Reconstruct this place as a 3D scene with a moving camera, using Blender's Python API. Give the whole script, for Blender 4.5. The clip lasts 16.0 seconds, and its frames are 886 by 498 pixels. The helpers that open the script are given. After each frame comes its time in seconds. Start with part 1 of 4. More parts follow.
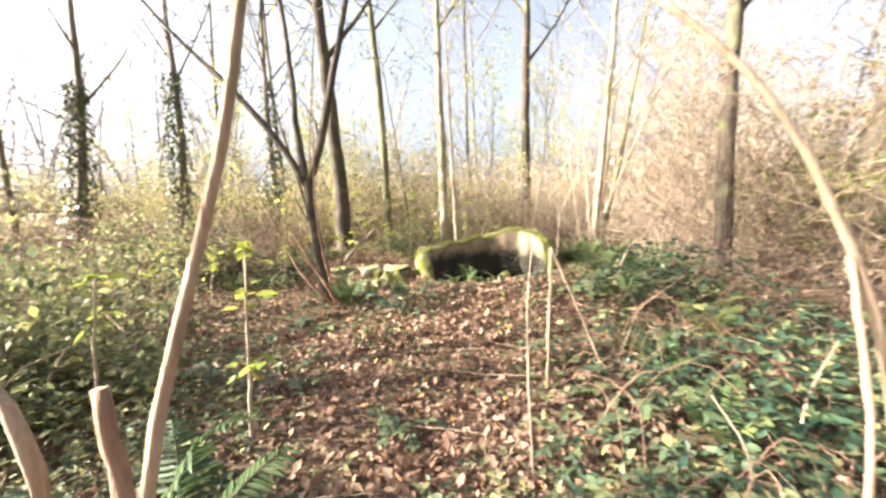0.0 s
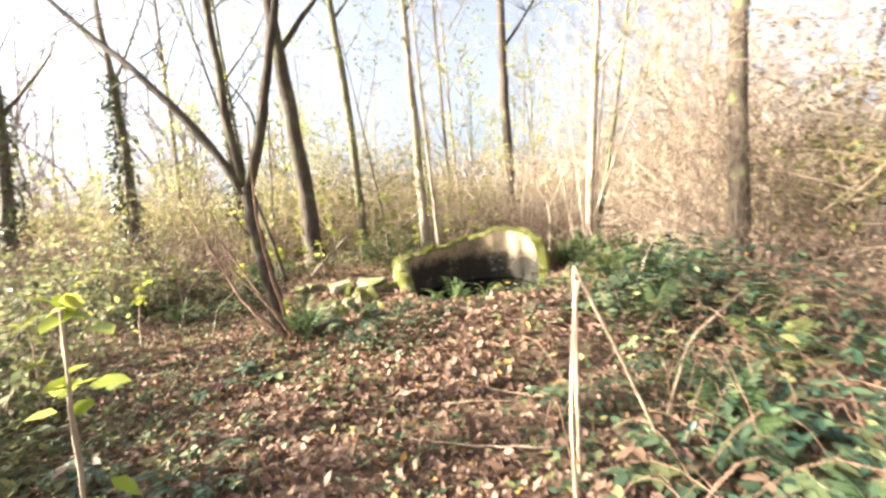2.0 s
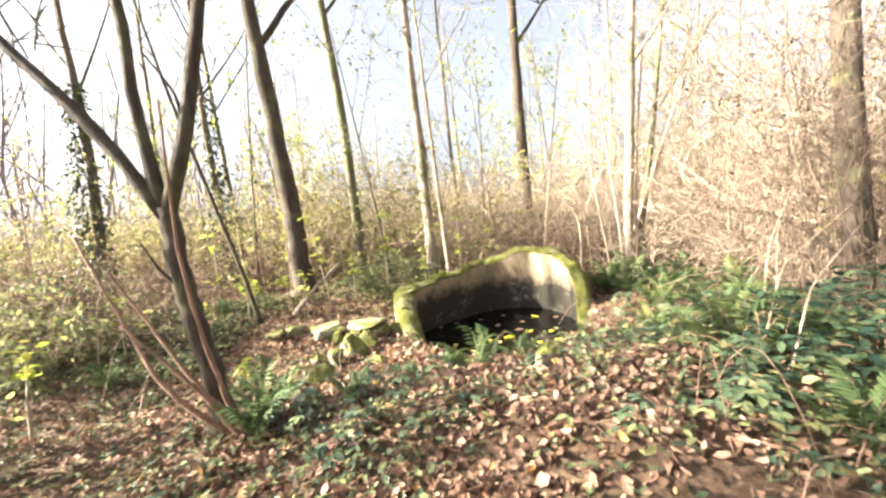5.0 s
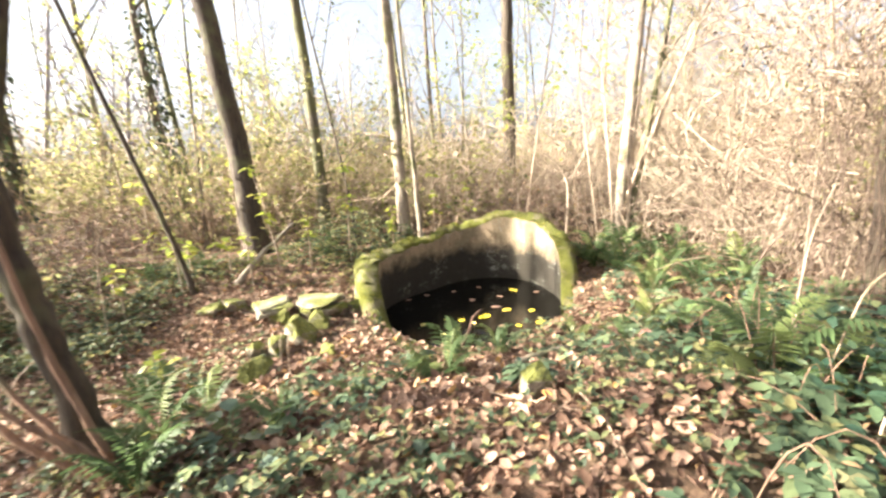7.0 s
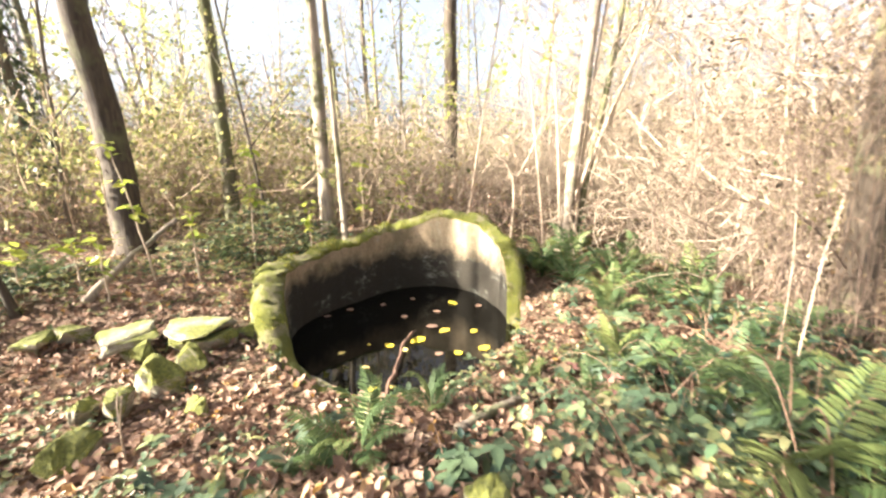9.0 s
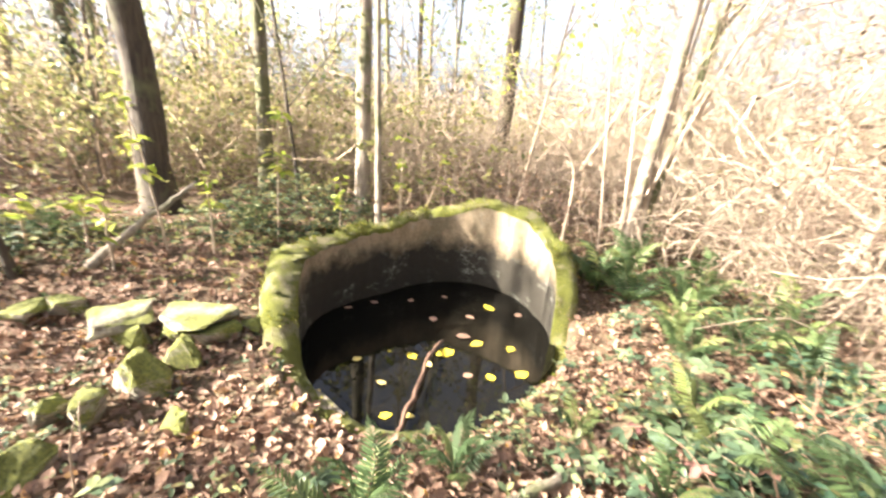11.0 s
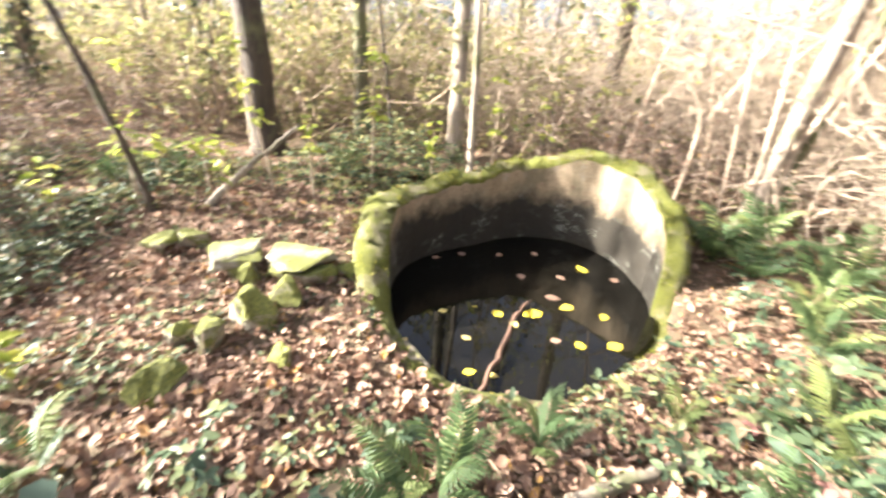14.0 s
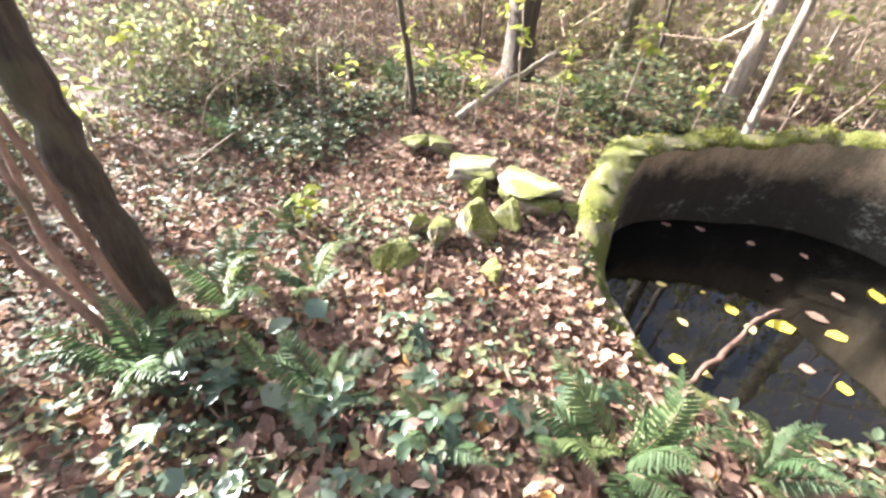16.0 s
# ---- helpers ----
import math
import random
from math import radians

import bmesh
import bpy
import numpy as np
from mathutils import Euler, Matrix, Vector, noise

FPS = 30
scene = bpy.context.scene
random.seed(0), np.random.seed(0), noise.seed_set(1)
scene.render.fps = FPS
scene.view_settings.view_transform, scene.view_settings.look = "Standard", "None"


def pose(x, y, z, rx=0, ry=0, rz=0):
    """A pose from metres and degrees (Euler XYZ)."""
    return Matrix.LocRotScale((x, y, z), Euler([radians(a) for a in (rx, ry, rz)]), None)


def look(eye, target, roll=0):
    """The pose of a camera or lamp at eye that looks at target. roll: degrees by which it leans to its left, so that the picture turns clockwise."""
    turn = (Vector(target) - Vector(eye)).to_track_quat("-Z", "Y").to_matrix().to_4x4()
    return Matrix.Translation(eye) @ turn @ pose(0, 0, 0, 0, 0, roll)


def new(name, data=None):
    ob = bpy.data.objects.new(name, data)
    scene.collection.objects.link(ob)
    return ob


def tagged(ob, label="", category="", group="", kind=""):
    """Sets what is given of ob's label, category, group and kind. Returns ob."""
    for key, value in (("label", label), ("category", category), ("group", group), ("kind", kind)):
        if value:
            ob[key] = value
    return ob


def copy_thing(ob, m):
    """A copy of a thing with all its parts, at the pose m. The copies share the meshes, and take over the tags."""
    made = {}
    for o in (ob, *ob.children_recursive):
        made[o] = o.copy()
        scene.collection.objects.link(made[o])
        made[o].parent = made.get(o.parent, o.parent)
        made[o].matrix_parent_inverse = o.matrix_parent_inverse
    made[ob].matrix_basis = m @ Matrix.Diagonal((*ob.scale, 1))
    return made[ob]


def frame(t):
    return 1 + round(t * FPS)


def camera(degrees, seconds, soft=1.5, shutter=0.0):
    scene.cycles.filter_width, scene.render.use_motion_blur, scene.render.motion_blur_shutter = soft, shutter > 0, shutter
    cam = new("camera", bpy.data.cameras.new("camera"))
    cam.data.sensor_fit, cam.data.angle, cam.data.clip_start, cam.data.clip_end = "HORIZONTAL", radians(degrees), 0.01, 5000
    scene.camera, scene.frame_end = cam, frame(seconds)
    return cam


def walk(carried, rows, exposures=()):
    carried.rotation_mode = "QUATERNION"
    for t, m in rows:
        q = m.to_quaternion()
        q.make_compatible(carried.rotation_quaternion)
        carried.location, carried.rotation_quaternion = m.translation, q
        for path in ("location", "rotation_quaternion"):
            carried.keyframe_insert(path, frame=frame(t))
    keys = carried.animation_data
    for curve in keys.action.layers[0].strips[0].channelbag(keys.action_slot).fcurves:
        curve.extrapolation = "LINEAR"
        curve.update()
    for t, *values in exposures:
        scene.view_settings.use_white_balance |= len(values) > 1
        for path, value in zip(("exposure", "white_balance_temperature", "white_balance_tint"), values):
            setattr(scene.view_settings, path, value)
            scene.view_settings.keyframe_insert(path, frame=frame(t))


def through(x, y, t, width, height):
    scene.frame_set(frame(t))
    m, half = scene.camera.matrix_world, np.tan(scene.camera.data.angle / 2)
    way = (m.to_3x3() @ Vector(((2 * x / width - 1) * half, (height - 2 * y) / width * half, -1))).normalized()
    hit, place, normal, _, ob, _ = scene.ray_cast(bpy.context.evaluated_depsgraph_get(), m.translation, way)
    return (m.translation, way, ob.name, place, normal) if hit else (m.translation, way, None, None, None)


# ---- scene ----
cam = camera(94.7, 16.0, soft=2.4, shutter=0.6)
# seconds, x, y, z, yaw, pitch, roll
ROWS = [
    (0, -0.07, 0.131, 1.607, -1.41, -6.29, -1.3),
    (0.5, -0.006, 0.347, 1.565, 2.16, -6.38, -1.45),
    (1, 0.085, 0.626, 1.596, -4.44, -8.35, -7.19),
    (1.5, 0.062, 0.892, 1.642, -8.2, -7.46, -5.93),
    (2, 0.038, 1.115, 1.628, -3.58, -6.49, -4.55),
    (2.5, 0.085, 1.421, 1.634, -1.24, -7.44, -2.51),
    (3, 0.042, 1.616, 1.642, -4.39, -6.48, -3.79),
    (3.5, -0.096, 1.868, 1.695, -9.71, -8.99, -4.52),
    (4, -0.158, 2.057, 1.717, -6.92, -7.07, -3.82),
    (4.5, -0.061, 2.321, 1.689, -3.05, -4.37, -5.69),
    (6.8, 0.159, 3.357, 1.803, -4.93, -10.47, -4.05),
    (7, 0.185, 3.425, 1.825, -5.84, -11.88, -3.29),
    (7.5, 0.258, 3.591, 1.791, -15.72, -9.82, -3.11),
    (8, 0.332, 3.849, 1.757, -20.67, -14.99, -2.36),
    (8.5, 0.384, 4.032, 1.805, -19.86, -16.62, -2.81),
    (8.7, 0.406, 4.149, 1.82, -16.19, -13.52, -2.17),
    (10.8, 0.437, 4.94, 1.883, -12.75, -18.35, 5.41),
    (11, 0.507, 4.985, 1.906, -9.56, -17.42, 4.78),
    (11.5, 0.566, 5.05, 1.947, -6.37, -20.32, 2.86),
    (12, 0.54, 5.12, 1.951, -9.48, -24.85, 2.9),
    (12.5, 0.523, 5.13, 1.944, -8.62, -25.7, 3.14),
    (13, 0.525, 5.132, 1.947, -9.52, -25.41, 2.31),
    (13.5, 0.499, 5.148, 1.946, -6.51, -24.71, 2.48),
    (14, 0.446, 5.16, 1.924, 2.3, -25.99, 4.13),
    (14.5, 0.383, 5.161, 1.893, 13.03, -28.55, 5.81),
    (15, 0.319, 5.156, 1.869, 21.53, -31.93, 7.64),
    (15.5, 0.262, 5.137, 1.854, 28.08, -33.95, 7.82),
    (16, 0.237, 5.12, 1.818, 31.83, -36.01, 5.6),
]
walk(cam, [(t, look((x, y, z), (x - math.sin(radians(h)) * math.cos(radians(p)), y + math.cos(radians(h)) * math.cos(radians(p)), z + math.sin(radians(p))), r)) for t, x, y, z, h, p, r in ROWS],
     [(0, 3.22, 6500, 10), (4, 3.3, 6500, 10), (7, 3.3, 6500, 10), (8.5, 3.32, 6500, 10), (11, 3.53, 6400, 11), (13.5, 3.58, 6200, 11), (15, 3.67, 5900, 13), (16, 3.62, 5700, 15)])

# ---- world, sun, exposure ----
SUN_AZ, SUN_EL = radians(93), radians(28)  # azimuth to the west of +y
world = bpy.data.worlds.new("sky")
scene.world = world
world.use_nodes = True
wn = world.node_tree.nodes
sky = wn.new("ShaderNodeTexSky")
sky.sky_type, sky.sun_disc, sky.sun_elevation, sky.sun_rotation = "NISHITA", False, SUN_EL, -SUN_AZ
sky.dust_density, sky.air_density = 7.0, 0.7
wn["Background"].inputs["Strength"].default_value = 0.058
haze = wn.new("ShaderNodeHueSaturation")
haze.inputs["Saturation"].default_value = 0.55
world.node_tree.links.new(sky.outputs[0], haze.inputs["Color"])
world.node_tree.links.new(haze.outputs[0], wn["Background"].inputs[0])
sun = new("sun", bpy.data.lights.new("sun", "SUN"))
sun.data.energy, sun.data.angle, sun.data.color = 5.0, radians(0.6), (1.0, 0.92, 0.8)
sun.matrix_world = look((-20 * math.sin(SUN_AZ), 20 * math.cos(SUN_AZ), 20 * math.tan(SUN_EL)), (0, 0, 0))


# ---- materials ----
def nodes_of(name):
    m = bpy.data.materials.new(name)
    m.use_nodes = True
    t = m.node_tree
    return m, t.nodes, t.links, t.nodes["Principled BSDF"]


def ramp(n, l, source, stops):
    r = n.new("ShaderNodeValToRGB")
    while len(r.color_ramp.elements) < len(stops):
        r.color_ramp.elements.new(0.5)
    for e, (p, c) in zip(r.color_ramp.elements, stops):
        e.position, e.color = p, (*c, 1)
    l.new(source, r.inputs[0])
    return r.outputs[0]


def tex(n, l, scale, detail=4.0, rough=0.6, stretch=None):
    t = n.new("ShaderNodeTexNoise")
    t.inputs["Scale"].default_value, t.inputs["Detail"].default_value, t.inputs["Roughness"].default_value = scale, detail, rough
    c = n.new("ShaderNodeTexCoord")
    if stretch:
        mp = n.new("ShaderNodeMapping")
        mp.inputs["Scale"].default_value = stretch
        l.new(c.outputs["Object"], mp.inputs[0])
        l.new(mp.outputs[0], t.inputs["Vector"])
    else:
        l.new(c.outputs["Object"], t.inputs["Vector"])
    return t.outputs["Fac"]


def blend(n, l, fac, a, b, mode="MIX"):
    m = n.new("ShaderNodeMix")
    m.data_type, m.blend_type = "RGBA", mode
    for value, i in ((fac, 0), (a, 6), (b, 7)):
        if isinstance(value, (int, float)):
            m.inputs[i].default_value = value
        elif isinstance(value, tuple):
            m.inputs[i].default_value = (*value, 1)
        else:
            l.new(value, m.inputs[i])
    return m.outputs[2]


def relief(n, l, p, height, strength, distance):
    b = n.new("ShaderNodeBump")
    b.inputs["Strength"].default_value, b.inputs["Distance"].default_value = strength, distance
    l.new(height, b.inputs["Height"])
    l.new(b.outputs[0], p.inputs["Normal"])


def facing_up(n, l, low, high):
    """0 to 1 as a surface turns its face to the sky (moss and litter lie there)."""
    g, s, m = n.new("ShaderNodeNewGeometry"), n.new("ShaderNodeSeparateXYZ"), n.new("ShaderNodeMapRange")
    l.new(g.outputs["Normal"], s.inputs[0])
    l.new(s.outputs["Z"], m.inputs[0])
    m.inputs[1].default_value, m.inputs[2].default_value = low, high
    return m.outputs[0]


def leaf_material(name, stops, through=0.35, gloss=0.35, island=True):
    """A thin leaf: its colour differs from leaf to leaf, and light comes through it."""
    m, n, l, p = nodes_of(name)
    if island:
        pick = n.new("ShaderNodeNewGeometry").outputs["Random Per Island"]
    else:
        pick = n.new("ShaderNodeObjectInfo").outputs["Random"]
    colour = ramp(n, l, pick, stops)
    spots = ramp(n, l, tex(n, l, 60, 3), [(0.3, (0.7, 0.7, 0.7)), (0.7, (1.15, 1.15, 1.15))])
    colour = blend(n, l, 1.0, colour, spots, "MULTIPLY")
    l.new(colour, p.inputs["Base Color"])
    p.inputs["Roughness"].default_value = gloss
    p.inputs["Specular IOR Level"].default_value = 0.3
    tr, mix = n.new("ShaderNodeBsdfTranslucent"), n.new("ShaderNodeMixShader")
    l.new(colour, tr.inputs[0])
    mix.inputs[0].default_value = through
    l.new(p.outputs[0], mix.inputs[1])
    l.new(tr.outputs[0], mix.inputs[2])
    l.new(mix.outputs[0], n["Material Output"].inputs[0])
    return m


def bark_material(name, dark, light, moss=0.4, moss_colour=(0.1, 0.1, 0.045), stretch=(1, 1, 0.15)):
    m, n, l, p = nodes_of(name)
    g = tex(n, l, 26, 6, 0.7, stretch)
    colour = ramp(n, l, g, [(0.3, dark), (0.7, light)])
    big = tex(n, l, 2.2, 3)
    colour = blend(n, l, ramp(n, l, big, [(0.62 - moss * 0.35, (0, 0, 0)), (0.75 - moss * 0.3, (1, 1, 1))]), colour, moss_colour)
    l.new(colour, p.inputs["Base Color"])
    p.inputs["Roughness"].default_value = 0.9
    relief(n, l, p, g, 0.9, 0.02)
    return m


SOIL, n, l, p = nodes_of("forest_soil")
small, large = tex(n, l, 30, 8, 0.75), tex(n, l, 1.3, 4)
c = ramp(n, l, small, [(0.25, (0.035, 0.022, 0.014)), (0.5, (0.12, 0.07, 0.04)), (0.75, (0.3, 0.19, 0.11))])
c = blend(n, l, ramp(n, l, large, [(0.45, (0, 0, 0)), (0.7, (0.5, 0.5, 0.5))]), c, (0.08, 0.085, 0.03))
l.new(c, p.inputs["Base Color"])
p.inputs["Roughness"].default_value = 0.95
relief(n, l, p, small, 1.0, 0.05)

def stone_material(name, dark, light, edge):
    m, n, l, p = nodes_of(name)
    grain, patch = tex(n, l, 45, 8, 0.7), tex(n, l, 4.5, 6, 0.65)
    c = ramp(n, l, grain, [(0.3, dark), (0.7, light)])
    c = blend(n, l, ramp(n, l, patch, [(0.5, (0, 0, 0)), (0.62, (0.75, 0.75, 0.75))]), c, (0.12, 0.11, 0.05))
    mosses = ramp(n, l, grain, [(0.3, (0.035, 0.042, 0.008)), (0.7, (0.19, 0.19, 0.035))])
    up = n.new("ShaderNodeMath")
    up.operation = "MULTIPLY_ADD"
    l.new(patch, up.inputs[0])
    up.inputs[1].default_value = 0.9
    sh = n.new("ShaderNodeMath")
    sh.operation = "MULTIPLY"
    sh.inputs[1].default_value = 0.4
    l.new(facing_up(n, l, -0.3, 1.0), sh.inputs[0])
    l.new(sh.outputs[0], up.inputs[2])
    c = blend(n, l, ramp(n, l, up.outputs[0], [(edge, (0, 0, 0)), (edge + 0.14, (1, 1, 1))]), c, mosses)
    l.new(c, p.inputs["Base Color"])
    p.inputs["Roughness"].default_value = 0.95
    relief(n, l, p, grain, 0.8, 0.02)
    return m


STONE = stone_material("mossy_stone", (0.16, 0.14, 0.1), (0.36, 0.32, 0.25), 0.5)
LIP = stone_material("bare_pale_stone", (0.11, 0.09, 0.065), (0.27, 0.225, 0.165), 0.85)
SLAB = stone_material("pale_slab", (0.13, 0.11, 0.08), (0.28, 0.25, 0.19), 0.74)

# the basin's inner face: pale render above, algae and lichen flecks below
LINING, n, l, p = nodes_of("weathered_lining")
grain, patch = tex(n, l, 50, 8, 0.7), tex(n, l, 5, 6, 0.7)
c = ramp(n, l, grain, [(0.3, (0.24, 0.175, 0.1)), (0.7, (0.48, 0.37, 0.24))])
c = blend(n, l, ramp(n, l, tex(n, l, 3, 6, 0.7, (1, 1, 0.4)), [(0.42, (0.45, 0.42, 0.33)), (0.62, (1.1, 1.1, 1.1))]), (0.06, 0.055, 0.025), c)
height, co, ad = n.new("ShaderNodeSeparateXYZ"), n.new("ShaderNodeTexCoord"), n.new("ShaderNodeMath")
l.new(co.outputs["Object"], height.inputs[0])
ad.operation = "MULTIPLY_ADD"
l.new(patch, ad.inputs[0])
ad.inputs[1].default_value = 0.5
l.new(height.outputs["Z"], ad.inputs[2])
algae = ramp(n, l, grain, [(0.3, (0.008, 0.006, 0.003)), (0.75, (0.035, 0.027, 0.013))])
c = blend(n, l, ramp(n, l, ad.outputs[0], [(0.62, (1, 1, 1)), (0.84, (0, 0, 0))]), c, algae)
flecks = tex(n, l, 7, 10, 0.85, (1, 1, 1.6))
crust = blend(n, l, 1.0, ramp(n, l, flecks, [(0.52, (0, 0, 0)), (0.64, (0.8, 0.8, 0.8))]), ramp(n, l, tex(n, l, 2.2, 3), [(0.5, (0, 0, 0)), (0.62, (1, 1, 1))]), "MULTIPLY")
c = blend(n, l, crust, c, (0.38, 0.38, 0.32))
l.new(c, p.inputs["Base Color"])
p.inputs["Roughness"].default_value = 0.85
relief(n, l, p, grain, 1.0, 0.03)

MOSS, n, l, p = nodes_of("cushion_moss")
grain, patch = tex(n, l, 90, 6, 0.8), tex(n, l, 5, 5, 0.65)
c = ramp(n, l, grain, [(0.3, (0.03, 0.04, 0.006)), (0.7, (0.2, 0.2, 0.025))])
c = blend(n, l, ramp(n, l, patch, [(0.5, (0, 0, 0)), (0.62, (0.8, 0.8, 0.8))]), c, ramp(n, l, grain, [(0.3, (0.1, 0.085, 0.04)), (0.7, (0.34, 0.29, 0.18))]))
l.new(c, p.inputs["Base Color"])
p.inputs["Roughness"].default_value = 1.0
relief(n, l, p, grain, 1.0, 0.03)
MOSS_TIP = leaf_material("moss_shoot", [(0.0, (0.05, 0.06, 0.008)), (0.5, (0.16, 0.17, 0.02)), (0.85, (0.27, 0.26, 0.035)), (1.0, (0.3, 0.24, 0.09))], 0.35, 0.8)

WATER, n, l, p = nodes_of("dark_water")
p.inputs["Base Color"].default_value = (0.004, 0.0035, 0.0025, 1)
p.inputs["Roughness"].default_value = 0.03
p.inputs["IOR"].default_value = 1.33
relief(n, l, p, tex(n, l, 5, 2), 0.03, 0.02)

BARK = bark_material("grey_brown_bark", (0.045, 0.035, 0.025), (0.2, 0.16, 0.12), 0.35)
BARK_MOSSY = bark_material("mossy_bark", (0.05, 0.04, 0.028), (0.2, 0.17, 0.12), 0.75)
BARK_DARK = bark_material("dark_bark", (0.02, 0.014, 0.009), (0.085, 0.062, 0.04), 0.3)
BARK_PALE = bark_material("pale_bark", (0.13, 0.1, 0.075), (0.36, 0.3, 0.23), 0.4)
TWIG = bark_material("dry_twig", (0.2, 0.14, 0.09), (0.42, 0.32, 0.22), 0.05)
TWIG_PALE = bark_material("bleached_stem", (0.22, 0.165, 0.115), (0.46, 0.37, 0.275), 0.0)
TWIG_RED = bark_material("brown_stem", (0.14, 0.08, 0.05), (0.32, 0.2, 0.13), 0.0)
LITTER = leaf_material("fallen_leaf", [(0.0, (0.1, 0.055, 0.035)), (0.3, (0.22, 0.13, 0.085)), (0.65, (0.3, 0.19, 0.13)), (0.95, (0.38, 0.265, 0.19)), (1.0, (0.5, 0.28, 0.07))], 0.2, 0.75)
LITTER_SINGLE = leaf_material("fallen_leaf_single", [(0.0, (0.1, 0.055, 0.035)), (0.3, (0.22, 0.13, 0.085)), (0.65, (0.3, 0.19, 0.13)), (0.95, (0.38, 0.265, 0.19)), (1.0, (0.5, 0.28, 0.07))], 0.2, 0.75, False)
WET_WOOD = bark_material("wet_brown_stick", (0.05, 0.025, 0.015), (0.15, 0.08, 0.05), 0.0)
GREEN = leaf_material("bramble_leaf", [(0.0, (0.045, 0.07, 0.04)), (0.45, (0.1, 0.125, 0.06)), (0.75, (0.18, 0.195, 0.085)), (0.92, (0.27, 0.26, 0.1)), (1.0, (0.28, 0.17, 0.1))], 0.35, 0.55)
SHRUB = leaf_material("shrub_leaf", [(0.0, (0.08, 0.1, 0.05)), (0.5, (0.18, 0.2, 0.09)), (0.85, (0.3, 0.3, 0.14)), (1.0, (0.36, 0.34, 0.1))], 0.5, 0.6)
GREY_GREEN = leaf_material("broad_leaf", [(0.0, (0.09, 0.13, 0.09)), (0.6, (0.15, 0.19, 0.12)), (1.0, (0.2, 0.13, 0.11))], 0.15, 0.35, False)
BRAMBLE_MASS = leaf_material("bramble_mass_leaf", [(0.0, (0.018, 0.04, 0.026)), (0.5, (0.04, 0.075, 0.042)), (0.85, (0.085, 0.12, 0.055)), (1.0, (0.22, 0.2, 0.08))], 0.2, 0.4)
FERN = leaf_material("fern_frond", [(0.0, (0.055, 0.09, 0.036)), (0.65, (0.1, 0.15, 0.055)), (1.0, (0.23, 0.26, 0.085))], 0.4, 0.5, False)
BRAMBLE = leaf_material("bramble_leaf_single", [(0.0, (0.045, 0.072, 0.042)), (0.6, (0.09, 0.125, 0.065)), (0.88, (0.16, 0.18, 0.08)), (1.0, (0.22, 0.1, 0.09))], 0.2, 0.36, False)
BRUSH = leaf_material("brush_leaf", [(0.0, (0.12, 0.12, 0.05)), (0.4, (0.26, 0.25, 0.12)), (0.8, (0.4, 0.37, 0.2)), (1.0, (0.42, 0.42, 0.13))], 0.55, 0.6)
LIME = leaf_material("young_leaf", [(0.0, (0.2, 0.27, 0.04)), (0.6, (0.36, 0.4, 0.07)), (1.0, (0.5, 0.46, 0.1))], 0.5, 0.4)
LIME_SINGLE = leaf_material("young_leaf_single", [(0.0, (0.22, 0.29, 0.04)), (0.6, (0.36, 0.4, 0.07)), (1.0, (0.5, 0.46, 0.1))], 0.5, 0.4, False)
HEDGE = leaf_material("thicket_leaf", [(0.0, (0.08, 0.1, 0.04)), (0.5, (0.22, 0.22, 0.08)), (0.85, (0.36, 0.34, 0.12)), (1.0, (0.4, 0.3, 0.17))], 0.6, 0.5)
WITHERED = leaf_material("withered_leaf", [(0.0, (0.16, 0.11, 0.075)), (0.5, (0.32, 0.245, 0.17)), (0.85, (0.45, 0.37, 0.27)), (1.0, (0.36, 0.36, 0.14))], 0.55, 0.7)
IVY = leaf_material("ivy_leaf", [(0.0, (0.02, 0.03, 0.015)), (0.6, (0.05, 0.065, 0.03)), (1.0, (0.13, 0.14, 0.06))], 0.2, 0.4)
# dun stems, also darkened to paint shade into the right-hand brush
TWIG_DUN_SHADED = bark_material("dun_shaded_stem", (0.07, 0.046, 0.032), (0.2, 0.14, 0.1), 0.0)
# pale lavender-grey: the haze of distance is painted into this bark colour
HAZE_WOOD = bark_material("far_haze_tinted_wood", (0.13, 0.115, 0.12), (0.27, 0.245, 0.255), 0.0)
# darker copy of the withered leaf, with shade painted into its colour
WITHERED_SHADED = leaf_material("shaded_brown_brush_leaf", [(0.0, (0.05, 0.033, 0.02)), (0.6, (0.14, 0.1, 0.065)), (0.9, (0.22, 0.17, 0.1)), (1.0, (0.17, 0.19, 0.06))], 0.4, 0.7)
YELLOW = leaf_material("yellow_leaf", [(0.0, (0.55, 0.42, 0.06)), (0.6, (0.7, 0.55, 0.05)), (1.0, (0.65, 0.5, 0.25))], 0.2, 0.4, False)


# ---- mesh helpers ----
rng = np.random.default_rng(7)


def mesh_of(name, verts, faces, material, smooth=True):
    """A mesh from arrays: verts (n, 3), faces (m, 3 or 4)."""
    verts, faces = np.asarray(verts, np.float32), np.asarray(faces, np.int32)
    me = bpy.data.meshes.new(name)
    k = faces.shape[1]
    me.vertices.add(len(verts))
    me.vertices.foreach_set("co", verts.ravel())
    me.loops.add(faces.size)
    me.loops.foreach_set("vertex_index", faces.ravel())
    me.polygons.add(len(faces))
    me.polygons.foreach_set("loop_start", np.arange(0, faces.size, k, dtype=np.int32))
    me.polygons.foreach_set("use_smooth", np.full(len(faces), smooth))
    me.update(calc_edges=True)
    me.materials.append(material)
    return me


def part(name, me, parent=None, label=""):
    ob = new(name, me)
    ob.parent = parent
    return tagged(ob, label)


